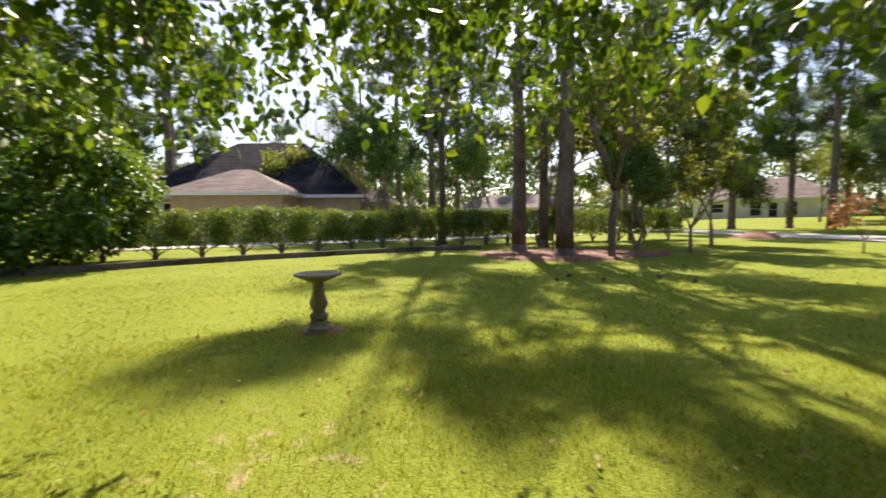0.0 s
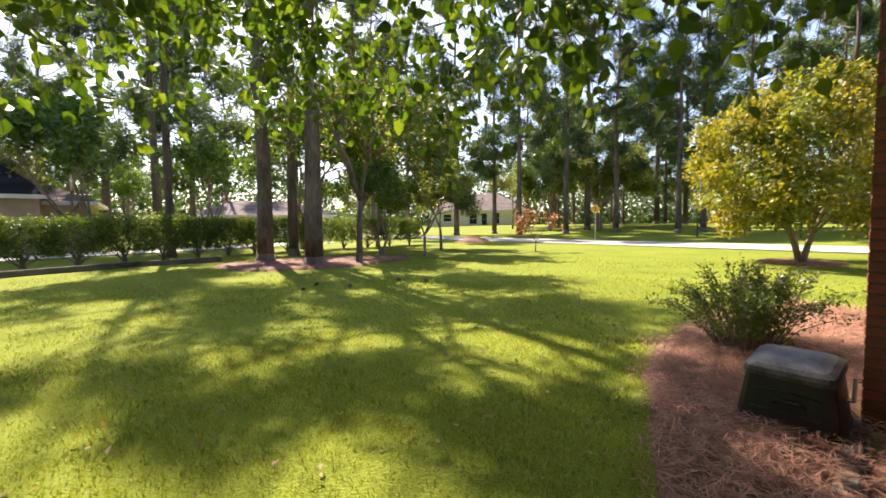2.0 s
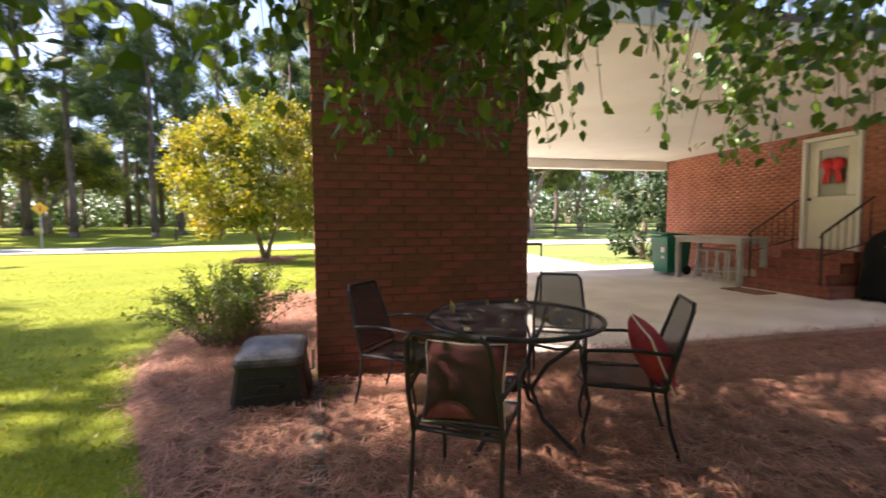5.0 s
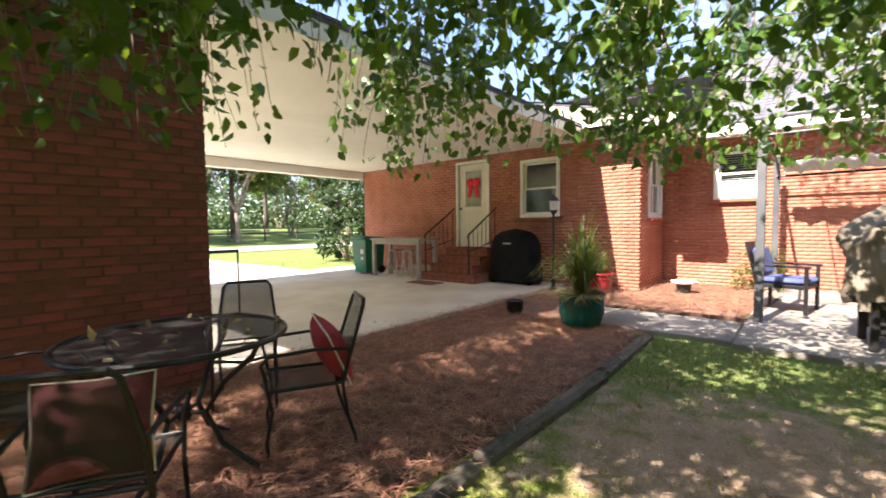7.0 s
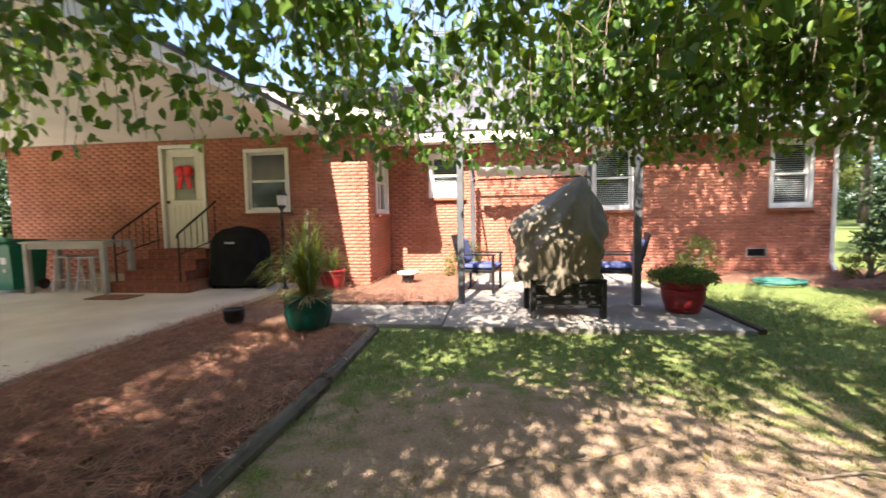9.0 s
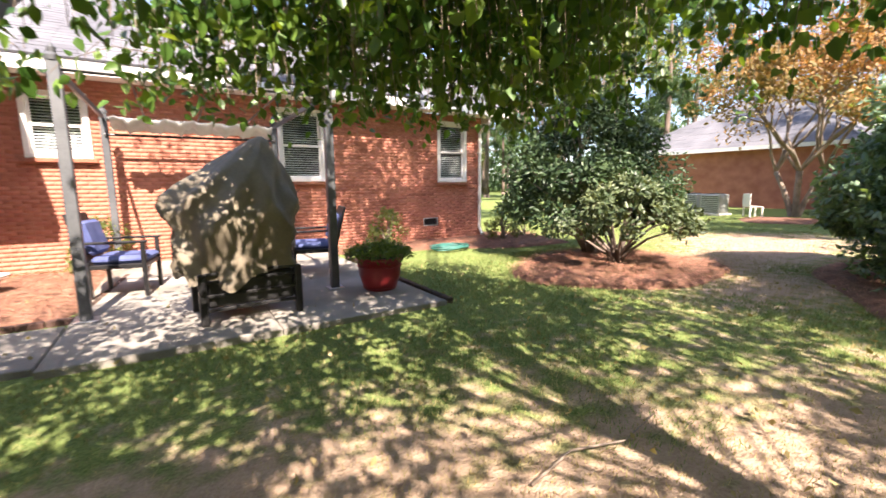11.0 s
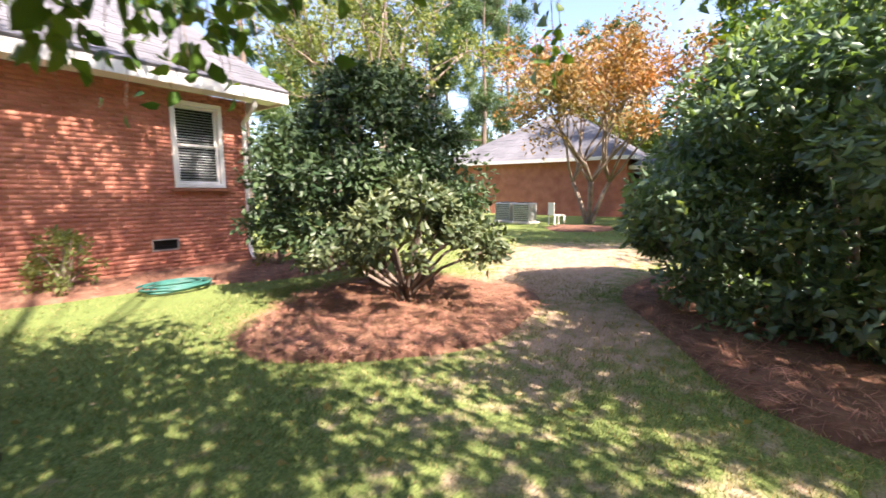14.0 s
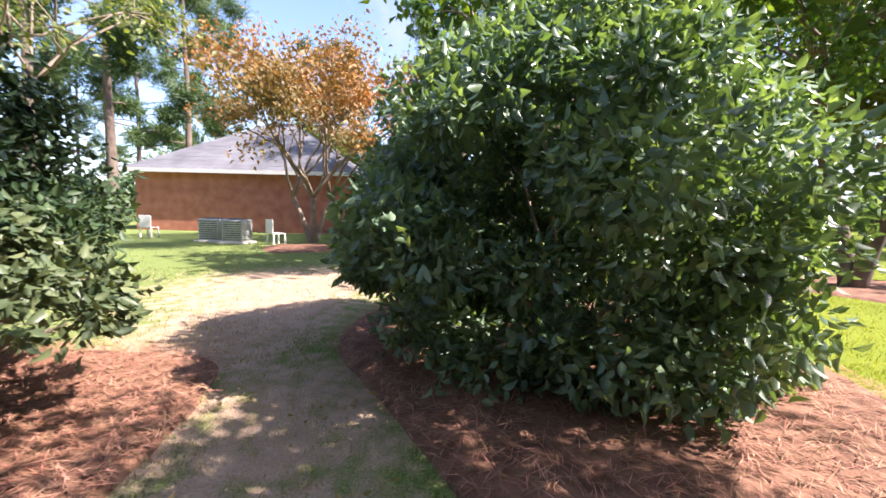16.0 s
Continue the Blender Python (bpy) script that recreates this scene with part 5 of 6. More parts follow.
part("log_rack", Geo().box((0, 0, 0.3), (0.78, 0.56, 0.3), 0.02), PLASTIC, fire)


def armchair(m):
    t = thing("garden_armchair", m, "black garden armchair with blue seat cushion", "armchair", "armchairs on the patio")
    for x in (-0.29, 0.29):
        for y in (-0.27, 0.27):
            part("leg", Geo().box((x, y, 0.21 if y < 0 else 0.31), (0.045, 0.045, 0.42 if y < 0 else 0.62), 0.006), BLACK, t)
        part("arm", Geo().box((x, 0.0, 0.635), (0.06, 0.64, 0.028), 0.01), BLACK, t)
    part("seat_frame", Geo().box((0, 0, 0.36), (0.6, 0.56, 0.05), 0.006), BLACK, t)
    part("cushion", Geo().box((0, 0.02, 0.43), (0.53, 0.54, 0.09), 0.035), BLUEC, t, "blue seat cushion")
    part("backrest", Geo().box((0, 0, 0.30), (0.56, 0.03, 0.6), 0.012), BLACK, t, m=pose(0, -0.29, 0.38, 14, 0, 0))
    part("back_cushion", Geo().box((0, 0.05, 0.26), (0.46, 0.09, 0.40), 0.035), BLUEC, t, "blue back cushion", m=pose(0, -0.27, 0.42, 14, 0, 0))
    return t


ac = armchair(H(-3.42, 8.1, 0.05, 78))
copy_thing(ac, H(-5.62, 8.0, 0.05, -100))

# ---- beyond the garden ----
def far_house(name, m, w, d, eave, ridge, wall_m, roof_m, holes, label, hip=3.0, over=0.45):
    """A neighbour's house: walls with openings, hip roof, windows. Its front looks towards -y."""
    t = thing(name, m, label, "house")
    xs = sorted({0.0, w, *[h[0] for h in holes], *[h[1] for h in holes]})
    g = Geo()
    for a, b in zip(xs, xs[1:]):
        z = -0.3
        for c0, c1 in sorted((h[2], h[3]) for h in holes if h[0] < (a + b) / 2 < h[1]) + [(eave, eave)]:
            if c0 - z > 0.01:
                g.box(((a + b) / 2, 0.1, (z + c0) / 2), (b - a, 0.2, c0 - z))
            z = max(z, c1)
    part("wall", g, wall_m, t)
    part("wall", Geo().box((0.1, d / 2 + 0.1, eave / 2 - 0.15), (0.2, d - 0.2, eave + 0.3)), wall_m, t)
    part("wall", Geo().box((w - 0.1, d / 2 + 0.1, eave / 2 - 0.15), (0.2, d - 0.2, eave + 0.3)), wall_m, t)
    part("wall", Geo().box((w / 2, d - 0.1, eave / 2 - 0.15), (w - 0.4, 0.2, eave + 0.3)), wall_m, t)
    for h in holes:
        # Flat dark panel in place of glass and unlit room.
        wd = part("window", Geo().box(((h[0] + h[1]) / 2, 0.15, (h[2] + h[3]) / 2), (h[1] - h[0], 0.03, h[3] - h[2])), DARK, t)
        part("frame", Geo().box(((h[0] + h[1]) / 2, -0.02, h[3]), (h[1] - h[0] + 0.16, 0.06, 0.1)).box(((h[0] + h[1]) / 2, -0.02, h[2]), (h[1] - h[0] + 0.16, 0.06, 0.08)).box((h[0], -0.02, (h[2] + h[3]) / 2), (0.09, 0.06, h[3] - h[2] - 0.09)).box((h[1], -0.02, (h[2] + h[3]) / 2), (0.09, 0.06, h[3] - h[2] - 0.09)).box(((h[0] + h[1]) / 2, 0.1, (h[2] + h[3]) / 2), (h[1] - h[0] - 0.05, 0.04, 0.05)), WHITE, wd)
    o = over
    part("fascia", Geo().box((w / 2, -o - 0.02, eave), (w + 2 * o + 0.08, 0.04, 0.2)).box((w / 2, d + o + 0.02, eave), (w + 2 * o + 0.08, 0.04, 0.2)).box((-o - 0.02, d / 2, eave), (0.04, d + 2 * o, 0.2)).box((w + o + 0.02, d / 2, eave), (0.04, d + 2 * o, 0.2)), WHITE, t)
    part("soffit", Geo().box((w / 2, d / 2, eave + 0.03), (w + 2 * o, d + 2 * o, 0.04)), WHITE, t)
    rf = new("roof")
    rf.parent = t
    A, B, C, D = (-o, -o, eave + 0.1), (w + o, -o, eave + 0.1), (w + o, d + o, eave + 0.1), (-o, d + o, eave + 0.1)
    P, Q = (hip, d / 2, ridge), (w - hip, d / 2, ridge)
    roof_slope(rf, A, B, Q, P, roof_m, 14, 0.9)
    roof_slope(rf, C, D, P, Q, roof_m, 8, 1.2)
    roof_slope(rf, D, A, P, P, roof_m, 12, 0.9)
    roof_slope(rf, B, C, Q, Q, roof_m, 12, 0.9)
    return t


nh = far_house("neighbour_house", pose(-20.5, 28.0, 0, 0, 0, 3), 15, 11, 2.85, 7.3, TANWALL, SHINGLE_D, [(2.2, 3.2, 1.3, 2.5)], "tan brick house with a dark hip roof", 5.0)
far_house("neighbour_house", pose(-15.6, 24.6, 0, 0, 0, 3), 6.3, 5, 2.85, 4.5, TANWALL, SHINGLE_T, [], "tan brick wing with a brown shingled roof", 2.6)
far_house("neighbour_house", pose(-9.0, 29.5, 0, 0, 0, 3), 5.2, 7, 2.6, 4.0, TANWALL, SHINGLE_T, [(1.5, 2.4, 0.9, 2.3)], "low tan wing of the neighbouring house", 2.4)
hh = far_house("street_house", pose(39.3, 67.2, 1.0, 0, 0, -38), 17, 10, 2.7, 6.0, CREAM, SHINGLE_T, [(7.2, 8.6, 0.3, 2.3), (9.4, 10.4, 0.1, 2.2), (11.2, 12.6, 0.3, 2.3), (2.5, 4.0, 0.8, 2.1)], "cream house with a tan roof across the street", 4.5)
for x in (6.6, 9.0, 10.8, 13.2):
    part("column", Geo().box((x, -0.42, 1.3), (0.18, 0.18, 2.7), 0.01), WHITE, hh)
far_house("far_house", pose(2.0, 58.0, 0, 0, 0, -8), 16, 9, 2.6, 4.6, WHITE, SHINGLE_T, [(3, 4.2, 1, 2.2), (9, 10.2, 1, 2.2)], "pale low house far behind the pines", 4.0)
bh = far_house("brick_house", pose(-23.8, -23.6, 0, 0, 0, 99.5), 11.6, 12, 3.2, 7.0, BRICK, SHINGLE, [], "red brick house with a light grey hip roof", 5.0)
part("vent", Geo().box((4.5, -0.02, 0.3), (0.45, 0.03, 0.2)), DARK, bh)
shed = far_house("brick_house", pose(-26.6, -11.8, 0, 0, 0, 99.5), 5, 7, 2.7, 4.6, WHITE, SHINGLE, [(1.2, 2.1, 0.9, 2.1)], "white sided wing of the brick house", 2.0)
for i, (x, y) in enumerate([(-17.9, -13.4), (-18.2, -14.6)]):
    t = thing("air_conditioner", pose(x, y, 0, 0, 0, 8), "grey outdoor air conditioner unit on a pad", "air conditioner", "air conditioners")
    part("pad", Geo().box((0, 0, 0.03), (1.0, 1.0, 0.08), 0.01), CONCRETE, t)
    part("casing", Geo().box((0, 0, 0.47), (0.78, 0.78, 0.8), 0.03), STEEL, t)
    for k_ in range(9):
        part("slat", Geo().box((0.395, 0, 0.14 + 0.08 * k_), (0.012, 0.66, 0.025)), DARK, t)
    part("grille", Geo().lathe([(0.33, 0.875), (0.34, 0.9), (0.05, 0.92), (0.0, 0.92)], 20), BLACK, t)
for i, (x, y) in enumerate([(-18.0, -11.9), (-19.0, -18.2)]):
    t = thing("lawn_chair", pose(x, y, 0, 0, 0, 60 + 40 * i), "white plastic lawn chair by the brick house", "chair", "lawn chairs")
    part("seat", Geo().box((0, 0, 0.4), (0.5, 0.48, 0.03), 0.01), WHITE, t)
    part("backrest", Geo().box((0, -0.26, 0.66), (0.5, 0.03, 0.5), 0.012), WHITE, t)
    for sx in (-0.22, 0.22):
        for sy in (-0.22, 0.22):
            part("leg", Geo().box((sx, sy, 0.2), (0.05, 0.05, 0.4), 0.005), WHITE, t)

sg = thing("road_sign", pose(26.7, 21.0, 0.02, 0, 0, -40), "yellow diamond warning sign on a steel post", "road sign")
part("post", Geo().box((0, 0, 1.2), (0.06, 0.04, 2.4), 0.005), STEEL, sg)
part("plate", Geo().box((0, 0, 0), (0.55, 0.01, 0.55), 0.004), YELLOW, sg, m=pose(0, -0.03, 2.3, 0, 45, 0))
part("mark", Geo().box((0, 0, 0), (0.06, 0.006, 0.28)), BLACK, sg, m=pose(0, -0.039, 2.3))
mound = thing("straw_pile", pose(18.4, 25.0, 0), "heap of brown pine straw near the street", "straw pile")
g = Geo()
for j in range(7):
    for i in range(20):
        a, f = 2 * math.pi * i / 20, j / 6
        k_ = (1 - f) * (1 + 0.15 * math.sin(3 * a + j))
        g.v.append((1.4 * k_ * math.cos(a), 1.1 * k_ * math.sin(a), 0.45 * f ** 0.7 + 0.03 * math.sin(5 * a + 3 * j) - 0.02))
g.f = [(j * 20 + i, j * 20 + (i + 1) % 20, j * 20 + 20 + (i + 1) % 20, j * 20 + 20 + i) for j in range(6) for i in range(20)]
part("heap", g, STRAW, mound, smooth=True)
fence = thing("rail_fence", HOUSE, "low dark rail fence beyond the street", "fence")
for i in range(16):
    part("post", Geo().box((31.0, 12 - i * 3.0, 0.75), (0.1, 0.1, 1.3)), TIMBER, fence)
part("rail", Geo().box((31.0, -10.5, 1.25), (0.05, 45, 0.09)), TIMBER, fence)
part("rail", Geo().box((31.0, -10.5, 0.85), (0.05, 45, 0.09)), TIMBER, fence)

# ---- trees and shrubs ----
def limb(g, p, d, length, r, depth, tips, bend=0.25, split=3, n=6, drop=0.62):
    """A branch that bends and splits; the ends are kept as places for leaves."""
    pts = [Vector(p)]
    d = Vector(d).normalized()
    for i in range(4):
        d = (d + Vector(rng.normal(size=3)) * bend * 0.4).normalized()
        pts.append(pts[-1] + d * length / 4)
    g.tube(pts, r, r * 0.6, n)
    if depth == 0:
        tips.append(pts[-1])
        tips.append(pts[2])
        return
    for i in range(split):
        a = rng.uniform(0, 2 * math.pi)
        o = d.orthogonal().normalized()
        side = (Matrix.Rotation(a, 3, d) @ o) * rng.uniform(0.5, 0.95)
        q = pts[-1] if i < 2 else pts[3]
        limb(g, q, d + side, length * drop * rng.uniform(0.8, 1.2), r * 0.55, depth - 1, tips, bend, split, max(4, n - 1), drop)


def pine_mesh(height, first, n_needles, spread, tuft=0.5):
    """Trunk with root flare, limbs and tufted crown of a tall pine."""
    g, tips = Geo(), []
    pts = [Vector((0.12 * math.sin(i * 0.9) * i / 12, 0.12 * math.cos(i * 0.7) * i / 12, height * i / 12)) for i in range(13)]
    g.tube([(0, 0, -0.15), (0, 0, 0.0), (0, 0, 0.35)], 0.33, 0.215, 12)
    g.tube([Vector((0, 0, 0.3)), *pts[1:]], 0.225, 0.05, 12)
    z = first
    while z < height * 0.97:
        a = rng.uniform(0, 2 * math.pi)
        f = (z - first) / (height - first)
        ln = spread * (0.55 + 0.6 * math.sin(math.pi * min(1, f * 0.9 + 0.18))) * rng.uniform(0.6, 1.15)
        c = pts[min(12, int(z / height * 12))]
        limb(g, (c.x, c.y, z), (math.cos(a), math.sin(a), 0.15 + 0.5 * f), ln * 0.6, 0.045, 1, tips, 0.3, 3, 5, 0.6)
        z += rng.uniform(0.5, 0.95) * (height / 18)
    at, d = clumps(n_needles, [tuple(t) for t in tips], rng.uniform(tuft * 0.42, tuft, len(tips)))
    return g.mesh("trunk", True), leaves("crown", at, 0.4, PINE, droop=0.0, width=0.15, outward=d * 0.8, simple=True)


def broad_mesh(height, first, trunks, n_leaf, size, crown, material, spread=1.0, r=0.1, lean=0.25):
    """A broad-leaved tree with one or several stems and a crown of clumped leaves."""
    g, tips = Geo(), []
    for i in range(trunks):
        a = 2 * math.pi * i / max(1, trunks) + 0.5
        k = lean if trunks > 1 else 0.04
        pts = [Vector((math.cos(a) * (0.06 + k * first * f ** 1.3), math.sin(a) * (0.06 + k * first * f ** 1.3), -0.08 + first * f)) for f in (0, 0.1, 0.35, 0.7, 1.0)]
        g.tube(pts, r * 1.25, r * 0.8, 8)
        d = (pts[-1] - pts[-2]).normalized()
        for j in range(4):
            b = rng.uniform(0, 2 * math.pi)
            limb(g, pts[-1], d + Vector((math.cos(b), math.sin(b), 0.4)) * 0.6 * spread, (height - first) * 0.42, r * 0.6, 2, tips, 0.3, 3, 6)
    at, d = clumps(n_leaf, [tuple(t) for t in tips], rng.uniform(crown * 0.5, crown, len(tips)))
    at = at[at[:, 2] > first * 0.55]
    return g.mesh("trunk", True), leaves("crown", at, size, material, droop=0.25, width=0.55)


def bush_mesh(rx, ry, h, n_leaf, size, material, stems=7, lo=0.12, lump=0.28, lumps=60, width=0.5, hollow=0.35):
    """A shrub: stems from the ground, and leaves in overlapping lumps on a rounded body."""
    g, cs = Geo(), []
    for i in range(lumps):
        a, u = rng.uniform(0, 2 * math.pi), rng.uniform(0, 1)
        z = lo + (1 - lo) * u
        prof = math.sin(math.pi * min(1.0, 0.18 + 0.80 * z)) ** 0.6
        k = rng.uniform(0.65, 1.0) * prof
        cs.append((rx * k * math.cos(a), ry * k * math.sin(a), h * z * 0.93))
    for i in range(stems):
        c = Vector(cs[i * len(cs) // stems])
        g.tube([(0.05 * math.cos(i * 2), 0.05 * math.sin(i * 2), -0.05), (c.x * 0.15, c.y * 0.15, c.z * 0.3), (c.x * 0.5, c.y * 0.5, c.z * 0.7), tuple(c)], 0.035, 0.008, 6)
    at, d = clumps(n_leaf, cs, rng.uniform(lump * 0.6, lump * 1.3, len(cs)) * max(rx, ry), hollow)
    keep = at[:, 2] > 0.04
    return g.mesh("stem", True), leaves("crown", at[keep], size, material, droop=0.15, width=width, outward=d[keep] * 0.6, ovate=n_leaf > 5000, lift=0.8)


def plant(name, meshes, bark, m, label, category, group=""):
    t = thing(name, m, label, category, group)
    part(meshes[0].name.split(".")[0], meshes[0], bark, t)
    part("crown", meshes[1], None, t)
    return t


def spot(x, y, k=1.0, rz=0.0, kz=None):
    return pose(x, y, float(rise(x, y)), 0, 0, rz) @ Matrix.Diagonal((k, k, kz or k, 1))


pine_a = plant("pine_tree", pine_mesh(15, 6.0, 3000, 3.1, 0.42), BARK, spot(2.95, 16.6, 1.3, kz=1.0), "tall pine with dark furrowed bark in pine straw", "tree", "pines on the lawn")
pine_b = plant("pine_tree", pine_mesh(15.5, 6.5, 2400, 3.3, 0.42), BARK, spot(4.0, 14.0, 1.35, 40, 1.0), "tall pine with dark furrowed bark in pine straw", "tree", "pines on the lawn")
pine_c = plant("pine_tree", pine_mesh(19, 4.0, 11000, 4.0, 0.7), BARK, spot(4.6, 19.5, 1.0, 100), "tall slender pine behind the lawn", "tree", "pines on the lawn")
young = plant("young_tree", broad_mesh(8.0, 2.2, 1, 4200, 0.15, 0.8, LEAF_LT, 0.9, 0.11), BARK, spot(5.35, 13.6), "slender young tree with light green leaves", "tree")
pine_d = plant("pine_tree", pine_mesh(17, 5.0, 15000, 3.8, 0.8), BARK, spot(30, 37, 1.2, 10), "tall full pine beyond the street", "tree", "pines in the woods")
woods = [pine_d, pine_c, pine_d]
broad = plant("broadleaf_tree", broad_mesh(10, 2.0, 1, 6000, 0.28, 1.1, LEAF_LT, 1.2, 0.14), BARK_L, spot(8.2, 21.0), "light green broadleaf tree behind the lawn", "tree", "trees behind the lawn")
broad2 = plant("broadleaf_tree", broad_mesh(9, 1.6, 2, 6000, 0.28, 1.05, LEAF, 1.1, 0.12), BARK_L, spot(-4.0, 29.0), "green broadleaf tree behind the hedge", "tree", "trees behind the lawn")
for i, (x, y, k, w) in enumerate([(10.5, 24, 0.9, 0), (6.2, 24.5, 1.0, 1), (12.0, 19.0, 0.55, 0), (2.0, 31, 0.9, 1), (-9.5, 33.0, 0.8, 0), (7.5, 16.5, 0.5, 1), (9.0, 15.5, 0.45, 0), (-15.0, -1.5, 1.1, 1), (-19, 6, 1.2, 1), (-22, -3, 1.2, 1), (-14.5, 8.5, 0.9, 0), (34, -10, 1.2, 0), (38, -4, 1.0, 0)]):
    copy_thing((broad, broad2)[w], spot(x, y, k, i * 67))
wood = np.random.default_rng(3)
taken = []
for i in range(700):
    a, d = wood.uniform(0, 2 * math.pi), wood.uniform(26, 85)
    x, y = d * math.cos(a), d * math.sin(a)
    q = HOUSE.inverted() @ Vector((x, y, 0))
    clear = not (12 < q.x < 33 and -60 < q.y < 60) and not (-13 < q.x < 22 and -40 < q.y < -4) and not (-20 < x < -2 and 18 < y < 38) and not (30 < x < 66 and 40 < y < 90) and not (-38 < x < -12 and -27 < y < -6)
    if clear and all((x - u) ** 2 + (y - v) ** 2 > 14 for u, v in taken):
        taken.append((x, y))
        kind = wood.integers(0, 6)
        src = woods[kind % 3] if kind < 4 else (broad, broad2)[i % 2]
        k = wood.uniform(0.95, 1.3)
        copy_thing(src, spot(x, y, k, wood.uniform(0, 360), k * wood.uniform(0.85, 1.05)))
    if len(taken) >= 115:
        break

# woods across the street and behind the house's west end
st_r = np.random.default_rng(9)
for i in range(34):
    e, nn = st_r.uniform(34, 66), st_r.uniform(-14, 52)
    p = HOUSE @ Vector((e, nn, 0))
    if (p.x - 47) ** 2 + (p.y - 62) ** 2 > 180:
        k = st_r.uniform(0.8, 1.15)
        copy_thing(woods[i % 3] if i % 4 else (broad, broad2)[i % 2], spot(p.x, p.y, k, i * 51))
west = plant("shade_tree", broad_mesh(8.5, 2.2, 3, 5500, 0.14, 0.85, LEAF_LT, 1.1, 0.09, 0.2), BARK_L, spot(-10.2, -14.0), "multi-stemmed tree beyond the house corner", "tree")

copy_thing(pine_c, spot(0.0, 22.0, 0.8, 200, 1.08))
for i, (x, y, k) in enumerate([(30, 33, 1.1), (33, 29.5, 1.25), (27, 40, 1.2), (36, 26, 1.1), (23.5, 45, 1.2), (38, 31, 1.3), (20, 47, 1.3), (40, 20, 1.2), (-0.9, 37.0, 1.25), (-4.2, 41.0, 1.2)]):
    copy_thing(woods[i % 3], spot(x, y, k, i * 83))

# far woods that close the view
fw = np.random.default_rng(5)
m_ = 190000
a = fw.uniform(0, 2 * math.pi, m_)
d = fw.uniform(86, 112, m_)
hmax = 11 + 4 * np.sin(a * 9) + 3 * np.sin(a * 23 + 1)
at_ = np.stack([d * np.cos(a), d * np.sin(a), fw.uniform(0, 1, m_) ** 2.3 * hmax + 0.6], 1)
part("far_woods", leaves("far_woods", at_, 0.9, PINE, droop=0.0, width=0.6, simple=True), None, None, "distant dark green woods", kind="stuff")["category"] = "woods"

mk, _ = broad_mesh(5.0, 1.0, 4, 10, 0.15, 0.7, LEAF_YL, 1.25, 0.085, 0.3)
mr = np.random.default_rng(17)
ma, mu = mr.uniform(0, 2 * math.pi, 150), mr.uniform(0, 1, 150)
mprof = np.sin(np.pi * (0.16 + 0.78 * mu)) ** 0.7 * mr.uniform(0.5, 1.0, 150)
mc = np.stack([3.3 * mprof * np.cos(ma), 3.3 * mprof * np.sin(ma), 1.3 + 4.3 * mu], 1)
m_at, m_out = clumps(30000, mc, mr.uniform(0.4, 0.85, 150))
maple = plant("maple_tree", (mk, leaves("crown", m_at, 0.13, LEAF_YL, droop=0.25, width=0.7, outward=m_out * 0.5, lift=0.6)), BARK_L, spot(16.9, 5.4, 1.0, 30), "small round maple turning yellow, several stems", "tree")
myrtle = plant("crape_myrtle", broad_mesh(6.2, 1.3, 4, 15000, 0.11, 0.75, LEAF_OR, 1.7, 0.07, 0.34), BARK_L, spot(-19.5, -11.2, 1.45), "crape myrtle with orange autumn leaves", "tree")
back_tree = plant("shade_tree", broad_mesh(9, 2.6, 2, 12000, 0.13, 0.9, LEAF, 1.2, 0.15), BARK, spot(-13.3, 3.5), "green shade tree with dark trunk in mulch", "tree")
sap = plant("young_magnolia", broad_mesh(2.6, 0.5, 1, 420, 0.17, 0.3, LEAF_RD, 0.9, 0.03), BARK_L, spot(14.3, 14.5), "sapling with sparse russet leaves", "tree")
left_bush = plant("large_bush", bush_mesh(3.0, 3.0, 6.0, 22000, 0.2, LEAF, 8, 0.08, 0.28, 110, 0.55, 0.2), BARK_L, spot(-12.2, 12.2), "tall rounded green bush at the lawn's edge", "bush")
mag = plant("magnolia_bush", bush_mesh(1.15, 1.15, 4.4, 6000, 0.15, LEAF_DK, 8, 0.05, 0.3, 60), BARK_L, H(9.7, 10.4), "tall glossy magnolia beside the driveway", "bush")
bush_b = plant("camellia_bush", bush_mesh(1.95, 2.0, 3.3, 62000, 0.092, LEAF_CB, 9, 0.02, 0.2, 230, 0.5, 0.25), BARK_L, spot(*RING_B), "large dense dark green camellia bush", "bush")
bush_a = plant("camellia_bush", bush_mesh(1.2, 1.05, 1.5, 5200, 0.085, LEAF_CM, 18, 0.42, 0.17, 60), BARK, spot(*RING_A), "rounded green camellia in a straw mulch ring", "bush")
bush_a2 = plant("camellia_bush", bush_mesh(1.55, 1.35, 3.0, 21000, 0.085, LEAF_DK, 16, 0.27, 0.2, 170, 0.5, 0.2), BARK_L, spot(-5.55, -7.6), "dark green camellia behind the mulch ring, toned down for shade", "bush")
ab = np.random.default_rng(29)
ab_g, ab_at = Geo(), []
